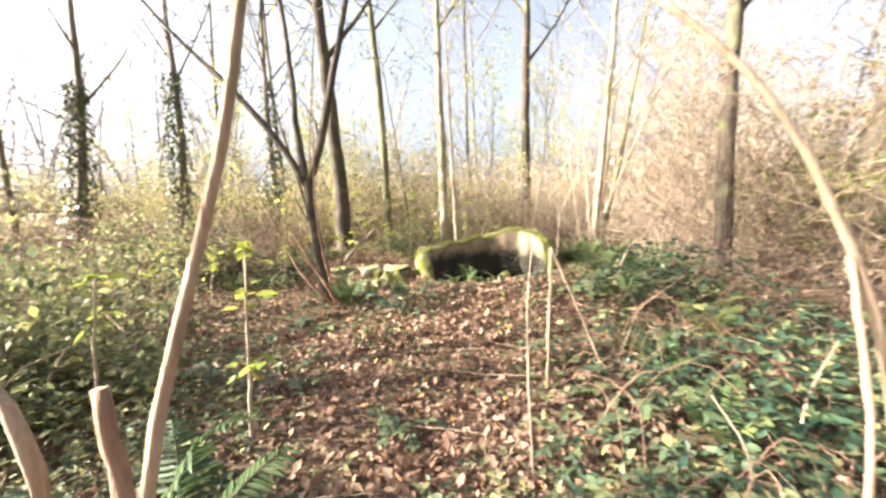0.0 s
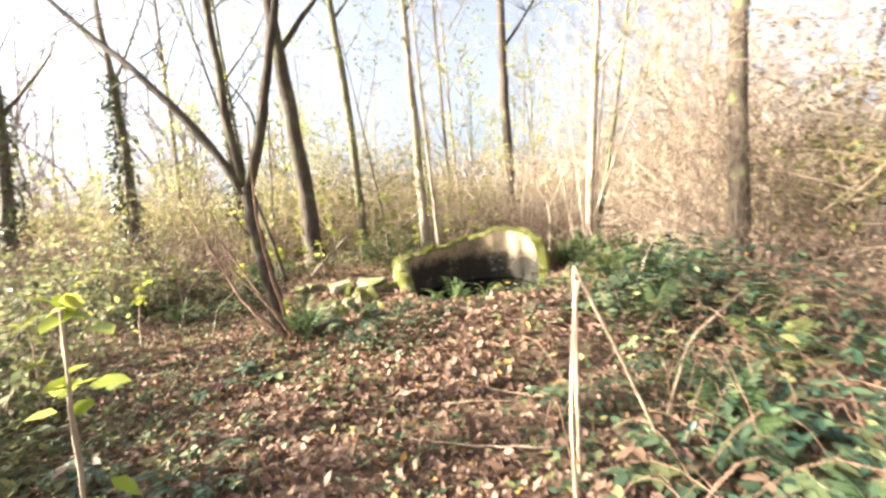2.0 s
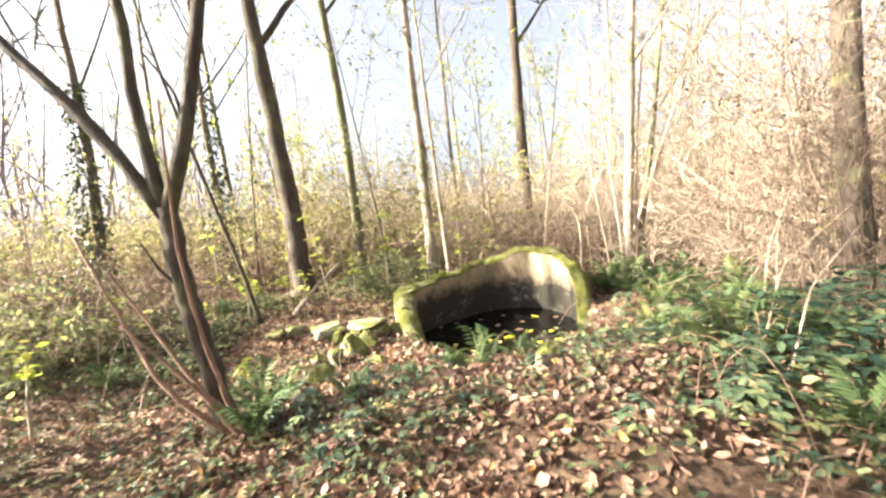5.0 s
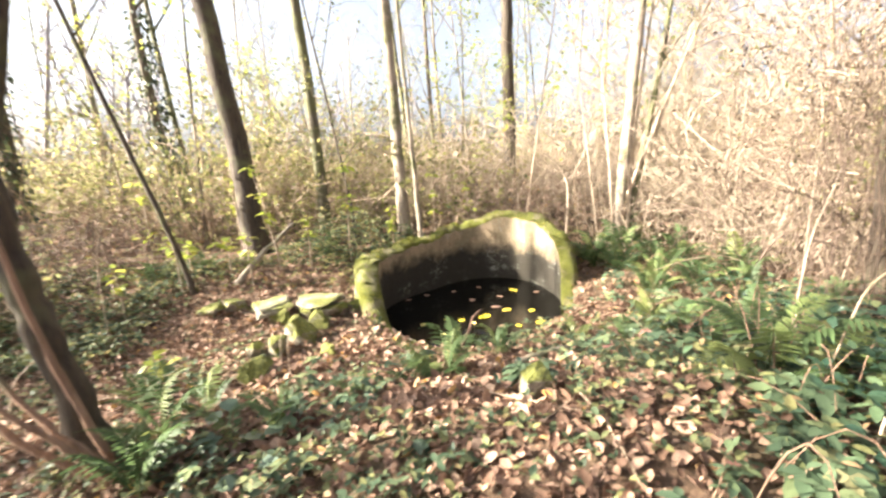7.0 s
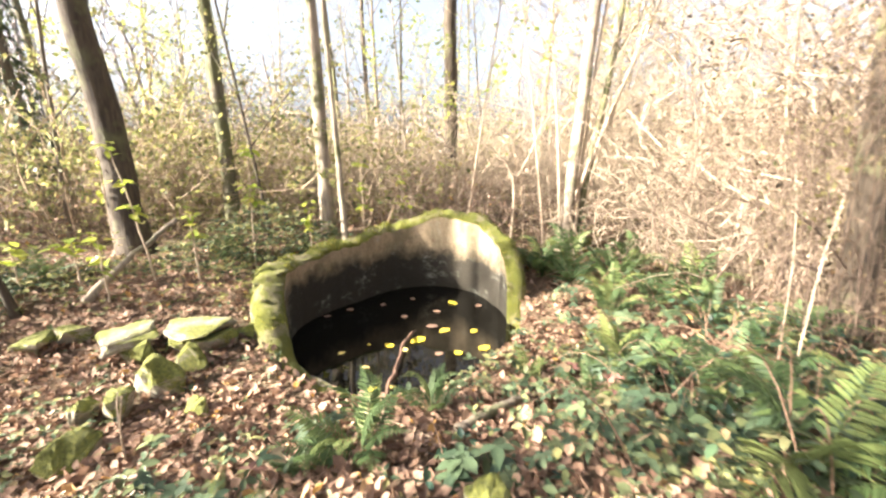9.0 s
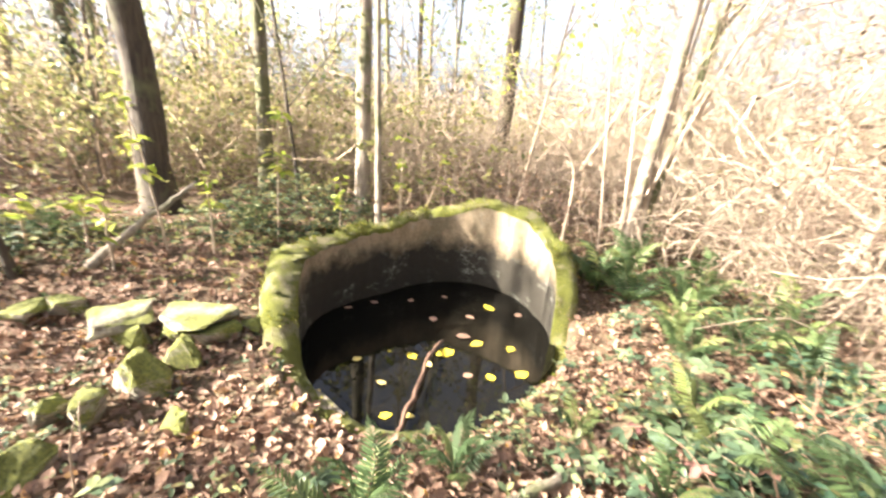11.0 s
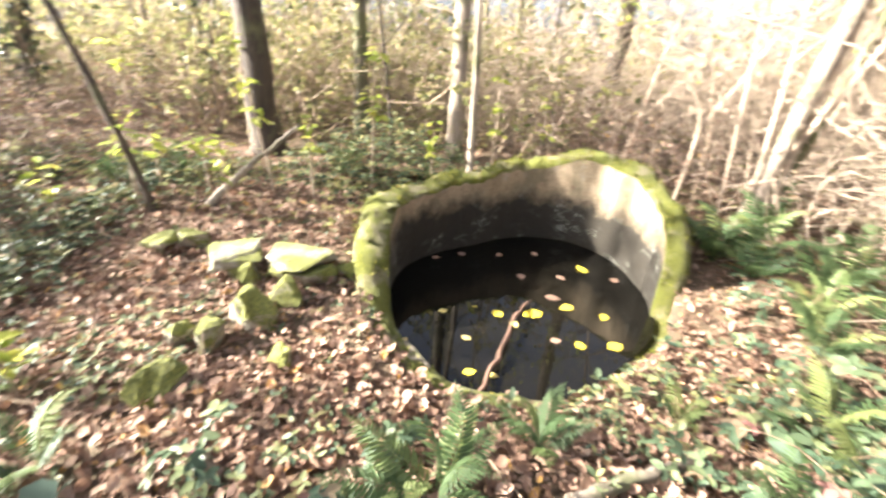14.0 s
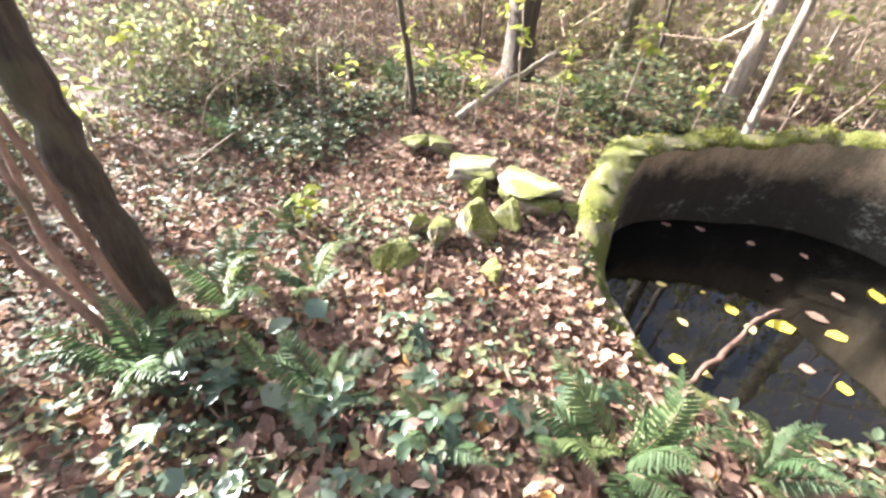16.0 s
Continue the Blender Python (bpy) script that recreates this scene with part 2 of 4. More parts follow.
def thing(name, label, category, group="", place=(0, 0, 0), kind=""):
    ob = new(name)
    ob.empty_display_size = 0.1
    ob.location = place
    return tagged(ob, label, category, group, kind)


def tubes(paths, radii, sides):
    """Tapered tubes along many paths at once: paths (n, k, 3), radii (n, k)."""
    paths, radii = np.asarray(paths, float), np.asarray(radii, float)
    count, k, _ = paths.shape
    way = np.gradient(paths, axis=1)
    way /= np.linalg.norm(way, axis=2, keepdims=True) + 1e-9
    ref = np.where(np.abs(way[:, :1, 2:]) > 0.9, np.array([[[1.0, 0.1, 0]]]), np.array([[[0.0, 0.1, 1]]]))
    a = np.cross(way, np.broadcast_to(ref, way.shape))
    a /= np.linalg.norm(a, axis=2, keepdims=True) + 1e-9
    b = np.cross(way, a)
    turn = np.linspace(0, 2 * math.pi, sides, endpoint=False)
    ring = a[:, :, None] * np.cos(turn)[:, None] + b[:, :, None] * np.sin(turn)[:, None]
    verts = paths[:, :, None] + ring * radii[:, :, None, None]
    i, j, s = np.meshgrid(np.arange(count), np.arange(k - 1), np.arange(sides), indexing="ij")
    base, nxt = (i * k + j) * sides, (s + 1) % sides
    faces = np.stack([base + s, base + nxt, base + sides + nxt, base + sides + s], -1).reshape(-1, 4)
    return verts.reshape(-1, 3), faces


def joined(pieces):
    verts, faces, at = [], [], 0
    for v, f in pieces:
        verts.append(v), faces.append(f + at)
        at += len(v)
    return np.concatenate(verts), np.concatenate(faces)


def spread(points, k):
    """A smooth path of k points through a few."""
    pts = np.asarray(points, float)
    d = np.r_[0, np.cumsum(np.linalg.norm(np.diff(pts, axis=0), axis=1))]
    s = np.linspace(0, d[-1], k)
    out = np.stack([np.interp(s, d, pts[:, i]) for i in range(3)], 1)
    for _ in range(max(1, k // 8)):
        out[1:-1] = (out[:-2] + 2 * out[1:-1] + out[2:]) / 4
    return out


def gnarled(points, r0, r1, sides=8, k=14, rough=0.12, seed=0):
    """One limb: a tapered, knobbly tube through points, closed at its ends."""
    g = np.random.default_rng(seed)
    p = spread(points, k)
    p[1:-1] += g.normal(0, r0 * rough, (k - 2, 3))
    r = np.linspace(r0, r1, k) * (1 + g.normal(0, rough * 0.5, k))
    v, f = tubes(p[None], r[None], sides)
    v += g.normal(0, r0 * rough * 0.3, v.shape)
    n0 = len(v)
    v = np.concatenate([v, p[:1], p[-1:]])
    s = np.arange(sides)
    lo = np.stack([(s + 1) % sides, s, np.full(sides, n0), np.full(sides, n0)], 1)
    hi = np.stack([(k - 1) * sides + s, (k - 1) * sides + (s + 1) % sides, np.full(sides, n0 + 1), np.full(sides, n0 + 1)], 1)
    me_faces = np.concatenate([f, lo, hi])
    return v, me_faces


def quads_mesh(name, v, f, material, smooth=True):
    """Quads whose last two corners may be the same (end caps)."""
    me = bpy.data.meshes.new(name)
    me.from_pydata(v.tolist(), [], [q[:3] if q[2] == q[3] else q for q in f.tolist()])
    me.polygons.foreach_set("use_smooth", np.full(len(me.polygons), smooth))
    me.materials.append(material)
    return me


def turns(yaw, tip, roll):
    """Many rotation matrices: roll about y, tip about x, then yaw about z."""
    cy, sy, ct, st, cr, sr = np.cos(yaw), np.sin(yaw), np.cos(tip), np.sin(tip), np.cos(roll), np.sin(roll)
    o, i = np.zeros_like(cy), np.ones_like(cy)
    def m(*e):
        return np.stack(e, -1).reshape(-1, 3, 3)
    return m(cy, -sy, o, sy, cy, o, o, o, i) @ m(i, o, o, o, ct, -st, o, st, ct) @ m(cr, o, sr, o, i, o, -sr, o, cr)


def scatter(template, places, rot, size):
    tv, tf = template
    v = np.einsum("nij,kj->nki", rot, tv) * np.asarray(size)[:, None, None] + places[:, None]
    f = tf[None] + (np.arange(len(places)) * len(tv))[:, None, None]
    return v.reshape(-1, 3), f.reshape(-1, tf.shape[1])


# leaf templates: length 1 along y, from the stalk at 0
OVAL = (np.array([(0, 0, 0), (-0.27, 0.3, 0.06), (0, 0.32, -0.03), (0.27, 0.3, 0.06), (-0.22, 0.68, 0.05), (0, 0.68, -0.02), (0.22, 0.68, 0.05), (0, 1, -0.06)]),
        np.array([(0, 2, 1), (0, 3, 2), (1, 2, 5), (1, 5, 4), (2, 3, 6), (2, 6, 5), (4, 5, 7), (5, 6, 7)]))
CURLED = (np.array([(0, 0, 0), (-0.3, 0.25, 0.22), (0, 0.35, 0.0), (0.26, 0.3, 0.16), (-0.28, 0.7, 0.3), (0, 0.68, 0.06), (0.3, 0.62, 0.1), (0.05, 1, 0.26)]), OVAL[1])
DIAMOND = (np.array([(0, 0, 0), (-0.26, 0.45, 0.06), (0, 0.45, -0.04), (0.26, 0.45, 0.06), (0, 1, 0)]), np.array([(0, 2, 1), (0, 3, 2), (1, 2, 4), (2, 3, 4)]))

FLAKE = (np.array([(0, 0, 0), (-0.3, 0.5, 0.08), (0.3, 0.5, 0.08), (0, 1, -0.05)]), np.array([(0, 2, 1), (1, 2, 3)]))
CURLED_SMALL = (np.array([(0, 0, 0), (-0.3, 0.45, 0.22), (0, 0.5, 0.0), (0.3, 0.5, 0.14), (0.05, 1, 0.2)]), DIAMOND[1])


# ---- the lie of the land ----
def smooth(a, b, t):
    t = np.clip((t - a) / (b - a), 0, 1)
    return t * t * (3 - 2 * t)


BASIN = np.array([1.08, 8.42])
HARMONICS = (1.231, -0.018, 0.014, -0.059, 0.165, -0.013, 0.018, 0.004, -0.053)


def basin_radius(a):
    """The inner outline of the basin, an uneven round."""
    h = HARMONICS
    return h[0] + sum(h[2 * k - 1] * np.cos(k * a) + h[2 * k] * np.sin(k * a) for k in (1, 2, 3, 4))


def bell(x, y, cx, cy, wx, wy):
    return np.exp(-((x - cx) / wx) ** 2 - ((y - cy) / wy) ** 2)


def ground_height(x, y, hollow=True):
    x, y = np.asarray(x, float), np.asarray(y, float)
    z = 0.2 + 0.04 * np.sin(x * 1.7 + y * 0.6) * np.cos(y * 1.3 - x * 0.4) + 0.02 * np.sin(x * 4.1 + 1) * np.sin(y * 3.7)
    z = z + 0.45 * bell(x, y, 1.3, 5.0, 1.5, 0.85) + 0.12 * bell(x, y, 0.0, 5.6, 0.9, 0.7) + 0.17 * bell(x, y, -1.5, 5.6, 0.55, 0.5)
    z = z + 0.28 * smooth(7.5, 9.0, y) * smooth(0.2, -0.8, x) + 0.3 * smooth(9.6, 11.0, y) * smooth(-0.8, 0.2, x)
    z = z - 0.12 * bell(x, y, 0.7, 7.0, 1.3, 0.5) - 0.1 * bell(x, y, 2.2, 7.4, 0.8, 0.8) - 0.1 * bell(x, y, -2.6, 5.2, 1.5, 1.5)
    z = z + 0.15 * bell(x, y, 2.6, 4.0, 1.2, 1.2)
    far = np.hypot(x, y - 5)
    z = z + 0.5 * smooth(12, 60, far) * np.sin(x * 0.09 + 1) * np.cos(y * 0.07)
    if hollow:
        a, r = np.arctan2(y - BASIN[1], x - BASIN[0]), np.hypot(x - BASIN[0], y - BASIN[1])
        z = z - smooth(0.16, 0.04, r - basin_radius(a)) * (z + 0.9)
    return z


# ---- ground ----
def steps(lo, hi, fine, far):
    mid = np.arange(lo, hi + fine / 2, fine)
    out, d = [], fine
    p = 0.0
    while p < far:
        d *= 1.22
        p += d
        out.append(p)
    out = np.array(out)
    return np.concatenate([lo - out[::-1], mid, hi + out])


gx, gy = steps(-5, 5.5, 0.07, 700), steps(-0.8, 11, 0.07, 700)
mx, my = np.meshgrid(gx, gy, indexing="ij")
verts = np.stack([mx, my, ground_height(mx, my)], -1).reshape(-1, 3)
ii, jj = np.meshgrid(np.arange(len(gx) - 1), np.arange(len(gy) - 1), indexing="ij")
q = ii * len(gy) + jj
faces = np.stack([q, q + len(gy), q + len(gy) + 1, q + 1], -1).reshape(-1, 4)
tagged(part("ground", mesh_of("ground", verts, faces, SOIL)), "brown woodland soil with rotting leaves", "ground", kind="structure")


# ---- the basin ----
def rim_height(a):
    """The height of the broken rim round the basin, by angle in degrees from +x."""
    d = np.degrees(a) % 360
    at = (0, 6, 12, 22, 41, 55, 65, 72, 80, 95, 120, 150, 175, 188, 198, 207, 214, 230, 262, 275, 340, 350, 356, 360)
    z = (0.5, 0.62, 0.72, 0.82, 0.94, 0.97, 0.98, 0.9, 0.85, 0.8, 0.73, 0.69, 0.66, 0.6, 0.46, 0.28, 0.15, 0.1, 0.06, -0.06, -0.12, -0.1, 0.22, 0.5)
    return np.interp(d, at, z)


WATER_Z = -0.06
basin = thing("stone_basin", "large round stone basin with broken mossy rim and dark water", "stone basin", place=(BASIN[0], BASIN[1], 0))
ang = np.linspace(0, 2 * math.pi, 180, endpoint=False)
rad_in, top = basin_radius(ang), rim_height(ang)
grain1 = np.array([noise.noise((math.cos(a) * 4, math.sin(a) * 4, 2.0)) for a in ang])
grain2 = np.array([noise.noise((math.cos(a) * 14, math.sin(a) * 14, 5.0)) for a in ang])
rad_in = rad_in + 0.015 * grain1 + 0.01 * grain2
top = top + 0.03 * grain1 + 0.025 * grain2
thick = 0.22 + 0.03 * grain1 + 0.02 * grain2 + 0.1 * bell(np.degrees(ang), 0, 60, 0, 30, 1) + 0.07 * bell(np.degrees(ang), 0, 175, 0, 35, 1)


def basin_ring(across, height):
    r = rad_in + across
    return np.stack([r * np.cos(ang), r * np.sin(ang), height], 1)


def belt(name, rings, material, label=""):
    v = np.concatenate(rings)
    k, m = len(rings), len(ang)
    i, s = np.meshgrid(np.arange(k - 1), np.arange(m), indexing="ij")
    f = np.stack([i * m + s, i * m + (s + 1) % m, (i + 1) * m + (s + 1) % m, (i + 1) * m + s], -1).reshape(-1, 4)
    return part(name, mesh_of(name, v, f, material), basin, label)


inner_top = top - 0.05
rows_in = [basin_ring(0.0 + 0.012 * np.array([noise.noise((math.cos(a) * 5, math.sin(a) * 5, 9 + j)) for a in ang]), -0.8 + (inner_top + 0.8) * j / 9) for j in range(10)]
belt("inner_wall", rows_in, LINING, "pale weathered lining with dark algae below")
lump = lambda k: np.array([noise.noise((math.cos(a) * 9, math.sin(a) * 9, k)) for a in ang])
fine_lump = lambda k: np.array([noise.noise((math.cos(a) * 26, math.sin(a) * 26, k * 2.3)) for a in ang])
rows_rim = [basin_ring(0.0, inner_top), basin_ring(thick * 0.08, inner_top + 0.035 + 0.03 * lump(1)), basin_ring(thick * 0.25, top + 0.05 * lump(2) + 0.014 * fine_lump(2)), basin_ring(thick * 0.5, top + 0.035 + 0.05 * lump(3) + 0.016 * fine_lump(3)),
            basin_ring(thick * 0.75, top + 0.03 + 0.05 * lump(4) + 0.016 * fine_lump(4)), basin_ring(thick * 0.95, top - 0.02 + 0.05 * lump(5) + 0.014 * fine_lump(5)), basin_ring(thick * 1.05, top - 0.08 + 0.04 * lump(6))]
rim = belt("rim", rows_rim, MOSS, "rim covered in yellow-green moss")


def cushion(seed):
    """A lumpy cushion of moss, one unit across."""
    bm = bmesh.new()
    bmesh.ops.create_icosphere(bm, subdivisions=3, radius=0.5)
    for vert in bm.verts:
        d = vert.co.copy()
        vert.co = d * (1 + 0.25 * noise.noise(d * 3 + Vector((seed, 0, 0))) + 0.1 * noise.noise(d * 9 + Vector((0, seed, 0))))
        vert.co.z *= 0.5
    me = bpy.data.meshes.new("moss_cushion")
    bm.to_mesh(me)
    bm.free()
    me.polygons.foreach_set("use_smooth", np.full(len(me.polygons), True))
    me.materials.append(MOSS)
    return me


CUSHIONS = [cushion(s) for s in (1, 4, 9)]
for i in range(46):
    a_ = math.radians(rng.uniform(8, 200))
    k = int(a_ / (2 * math.pi) * 180)
    across = rad_in[k] + thick[k] * rng.uniform(0.1, 0.95)
    o = part("moss_cushion", CUSHIONS[i % 3], rim)
    s_ = rng.uniform(0.05, 0.12)
    o.matrix_basis = pose(across * math.cos(a_), across * math.sin(a_), top[k] + rng.uniform(-0.03, 0.0), 0, 0, rng.uniform(0, 360)) @ Matrix.Diagonal((s_ * 1.3, s_, s_ * 0.7, 1))
sh = 9000
pick_ = rng.integers(0, 180, sh)
pick_ = pick_[(top[pick_] > 0.1) | (rng.random(sh) < 0.35)]
ridge = np.stack(rows_rim, 0)
row_ = rng.integers(0, 6, len(pick_))
mix_ = rng.random((len(pick_), 1))
q_ = ridge[row_, pick_] * (1 - mix_) + ridge[row_ + 1, pick_] * mix_
q_ = q_ + (ridge[row_, (pick_ + 1) % 180] - ridge[row_, pick_]) * rng.random((len(pick_), 1))
clump_ = np.array([noise.noise(Vector(w) * 5) for w in q_])
side_ = np.degrees(np.arctan2(q_[:, 1], q_[:, 0])) % 360
q_ = q_[clump_ > np.where((side_ > 160) & (side_ < 300), 0.22, -0.12)]
m = len(q_)
v, f = scatter(FLAKE, q_, turns(rng.uniform(0, 6.3, m), rng.uniform(0.3, 1.5, m), rng.normal(0, 0.4, m)), rng.uniform(0.012, 0.032, m))
tagged(part("moss_fuzz", mesh_of("moss_fuzz", v, f, MOSS_TIP), rim), kind="stuff")
rows_out = [basin_ring(thick * 1.05 + 0.02 * lump(10 + j) * (j > 0) + 0.03 * j / 7, (top - 0.08) + (-0.9 - (top - 0.08)) * j / 7) for j in range(8)]
belt("outer_wall", rows_out, STONE, "rough mossy outer face")

a = np.linspace(0, 2 * math.pi, 90, endpoint=False)
r = basin_radius(a) + 0.03
wv = np.concatenate([[(0, 0, 0)], np.stack([r * np.cos(a), r * np.sin(a), a * 0], 1)])
wf = np.stack([np.zeros(90, int), 1 + np.arange(90), 1 + (np.arange(90) + 1) % 90], 1)
pool = part("water", mesh_of("water", wv, wf, WATER))
pool.location = (BASIN[0], BASIN[1], WATER_Z)
tagged(pool, "still dark water in the stone basin", "water", kind="structure")

# floating leaves
flat = (OVAL[0] * (1.3, 1, 0.25) - (0, 0.5, 0), OVAL[1])
leaf_yellow, leaf_brown = mesh_of("leaf", *flat, YELLOW), mesh_of("leaf", *flat, LITTER)
FLOATING = [(0.37, 8.03, 0.07, 1), (0.64, 8.14, 0.035, 1), (0.83, 8.07, 0.1, 1), (1.13, 8.11, 0.15, 1), (0.96, 7.94, 0.08, 1), (1.45, 8.26, 0.12, 1), (1.75, 8.16, 0.09, 1), (0.57, 7.7, 0.07, 1), (1.27, 7.77, 0.08, 0),
            (1.45, 7.74, 0.09, 1), (1.73, 7.77, 0.12, 1), (0.6, 7.33, 0.08, 1), (0.76, 7.32, 0.07, 1), (0.75, 7.14, 0.06, 1), (0.88, 7.17, 0.08, 0), (1.76, 9.03, 0.14, 1), (2.05, 8.85, 0.1, 0), (0.49, 9.14, 0.08, 0),
            (0.22, 9.0, 0.08, 0), (0.1, 7.6, 0.07, 1), (1.35, 8.4, 0.12, 0), (1.1, 8.75, 0.1, 0), (1.5, 8.8, 0.09, 0), (0.9, 9.2, 0.08, 0), (1.3, 9.3, 0.07, 0)]
for x, y, size, bright in FLOATING:
    o = part("floating_leaf", leaf_yellow if bright else leaf_brown)
    o.location, o.scale = (x, y, WATER_Z + 0.006), (size * 1.25,) * 3
    o.rotation_euler = (rng.normal(0, 0.05), rng.normal(0, 0.05), rng.uniform(0, 6.3))
    tagged(o, "yellow leaf floating on dark water" if bright else "brown dead leaf floating on dark water", "leaf", "leaves on the water")
v, f = gnarled([(0.66, 7.12, -0.03), (0.85, 7.6, 0.0), (0.95, 7.95, 0.0), (1.14, 8.29, -0.03)], 0.018, 0.013, 8, 16, 0.3, 3)
tagged(part("stick", quads_mesh("stick", v, f, WET_WOOD)), "knobbly brown stick lying in the basin's water", "stick")


# ---- stones ----
def stone(name, place, size, yaw, label, material=STONE, seed=0, tilt=(0, 0)):
    g = np.random.default_rng(seed + 70)
    bm = bmesh.new()
    # a broken block: the hull of uneven corners, then split and roughened
    for _ in range(15):
        d = g.normal(0, 1, 3) * (1, 1, 0.9)
        d = d / np.linalg.norm(d)
        bm.verts.new(d / max(np.abs(d)) ** 0.8 * g.uniform(0.4, 0.52))
    bmesh.ops.convex_hull(bm, input=bm.verts)
    bmesh.ops.delete(bm, geom=[vert for vert in bm.verts if not vert.link_faces], context="VERTS")
    bmesh.ops.bevel(bm, geom=list(bm.edges), offset=0.03, segments=1, affect="EDGES")
    bmesh.ops.triangulate(bm, faces=list(bm.faces))
    bmesh.ops.subdivide_edges(bm, edges=list(bm.edges), cuts=2, use_grid_fill=True)
    for vert in bm.verts:
        vert.co += vert.co.normalized() * (0.09 * noise.noise(vert.co * 2.6 + Vector((seed * 3.1, 0, 0))) + 0.05 * noise.noise(vert.co * 9 + Vector((0, seed, 0))))
        vert.co = Vector((vert.co.x * size[0], vert.co.y * size[1], vert.co.z * size[2]))
    me = bpy.data.meshes.new(name)
    bm.to_mesh(me)
    bm.free()
    me.materials.append(material)
    ob = part(name, me)
    ob.matrix_world = pose(*place, tilt[0], tilt[1], yaw)
    return tagged(ob, label, "stone", "stones beside the basin")


def gz(x, y):
    return float(ground_height(x, y))


stone("stone_slab", (-1.25, 7.88, 0.38), (0.46, 0.42, 0.13), 25, "pale flat stone slab propped on mossy stones", SLAB, seed=1, tilt=(13, -5))
stone("stone_slab", (-0.76, 7.9, 0.4), (0.58, 0.42, 0.15), -12, "flat stone slab with moss on top", SLAB, seed=2, tilt=(8, 3))
for x, y, w, h, s in ((-1.04, 7.12, 0.24, 0.34, 3), (-0.88, 7.36, 0.3, 0.36, 4), (-1.22, 7.1, 0.17, 0.22, 5), (-1.1, 6.74, 0.36, 0.24, 6), (-0.55, 7.02, 0.2, 0.16, 7), (-0.78, 7.58, 0.28, 0.3, 8), (-0.62, 7.8, 0.3, 0.2, 9),
                      (-2.0, 8.06, 0.34, 0.16, 10), (-1.78, 8.14, 0.28, 0.18, 11), (-0.88, 7.9, 0.3, 0.24, 14), (-1.18, 7.82, 0.28, 0.24, 15), (-0.4, 7.95, 0.22, 0.18, 16)):
    stone("stone", (x, y, gz(x, y) + h * 0.22), (w, w * 0.85, h), s * 47, "rough stone covered in green moss among dead leaves", seed=s)
stone("stone", (0.85, 5.42, gz(0.85, 5.42) + 0.04), (0.24, 0.2, 0.3), 20, "mossy stone half buried in the bank", seed=21)
stone("stone", (0.1, 7.26, 0.035), (0.62, 0.34, 0.15), -46, "flat pale stone at the basin's broken lip", LIP, seed=22, tilt=(4, 0))
stone("stone", (0.5, 6.94, 0.03), (0.5, 0.28, 0.18), -34, "flat pale stone at the basin's broken lip", SLAB, seed=23, tilt=(4, 0))


# ---- trees ----
def limb_tree(name, base, lean, height, r0, r1, material, label, seed, limbs=6, twigs=140, leaves=0, clear=0.35, group="woodland trees", leaf=None):
    """A bare tree: a trunk, its limbs, and fine twigs; lean: how far the top stands off."""
    g = np.random.default_rng(seed)
    tree = thing(name, label, "tree", group, base)
    k = 16
    s = np.linspace(0, 1, k)
    spine = np.stack([lean[0] * s + g.normal(0, 0.02) * np.sin(s * 5) * height * 0.2, lean[1] * s + 0.02 * height * np.sin(s * 4 + seed), s * height - 0.25 * (s == 0)], 1)
    v, f = gnarled(spine, r0, r1, 12, 24, 0.06, seed)
    foot = np.exp(-np.maximum(v[:, 2], 0) * 5)[:, None]
    v[:, :2] += (v[:, :2] - spine[0, :2]) * foot * 0.45
    part("trunk", quads_mesh("trunk", v, f, material), tree)
    ends = []
    for i in range(limbs):
        h = clear + (1 - clear) * (i + g.uniform(0, 0.8)) / limbs
        p0 = np.array([np.interp(h, s, spine[:, c]) for c in range(3)])
        az, reach = i * 2.4 + g.uniform(-0.5, 0.5), height * g.uniform(0.14, 0.26) * (1.15 - h * 0.6)
        d = np.array([math.cos(az), math.sin(az), 0])
        pts = [p0, p0 + d * reach * 0.35 + (0, 0, reach * 0.45), p0 + d * reach * 0.75 + (0, 0, reach * 1.0), p0 + d * reach + (0, 0, reach * 1.6)]
        rr = max(0.012, (r0 + (r1 - r0) * h) * 0.45)
        v, f = gnarled(pts, rr, rr * 0.25, 6, 10, 0.12, seed * 31 + i)
        part("limb", quads_mesh("limb", v, f, material), tree)
        ends.append(spread(pts, 8))
    if twigs and ends:
        start = np.array([ends[g.integers(len(ends))][g.integers(2, 8)] for _ in range(twigs)])
        d = g.normal(0, 1, (twigs, 3)) + (0, 0, 0.7)
        d /= np.linalg.norm(d, axis=1, keepdims=True)
        ln = g.uniform(0.35, 1.3, twigs)[:, None, None] * height * 0.1
        t = np.linspace(0, 1, 5)[None, :, None]
        paths = start[:, None] + d[:, None] * ln * t + np.cumsum(g.normal(0, 0.05, (twigs, 5, 3)) * ln, 1) * (t > 0)
        r = np.linspace(1, 0.3, 5)[None] * g.uniform(0.004, 0.011, twigs)[:, None] * height / 9
        v, f = tubes(paths, r, 3)
        tagged(part("crown", mesh_of("crown", v, f, material), tree), kind="stuff")
        if leaves:
            at = paths.reshape(-1, 3)[g.integers(0, twigs * 5, leaves)] + g.normal(0, 0.08, (leaves, 3))
            v, f = scatter(FLAKE, at, turns(g.uniform(0, 6.3, leaves), g.normal(0, 0.7, leaves), g.normal(0, 0.7, leaves)), g.uniform(0.05, 0.11, leaves))
            tagged(part("foliage", mesh_of("foliage", v, f, leaf or LIME), tree, "sparse yellow-green leaves"), kind="stuff")
    return tree


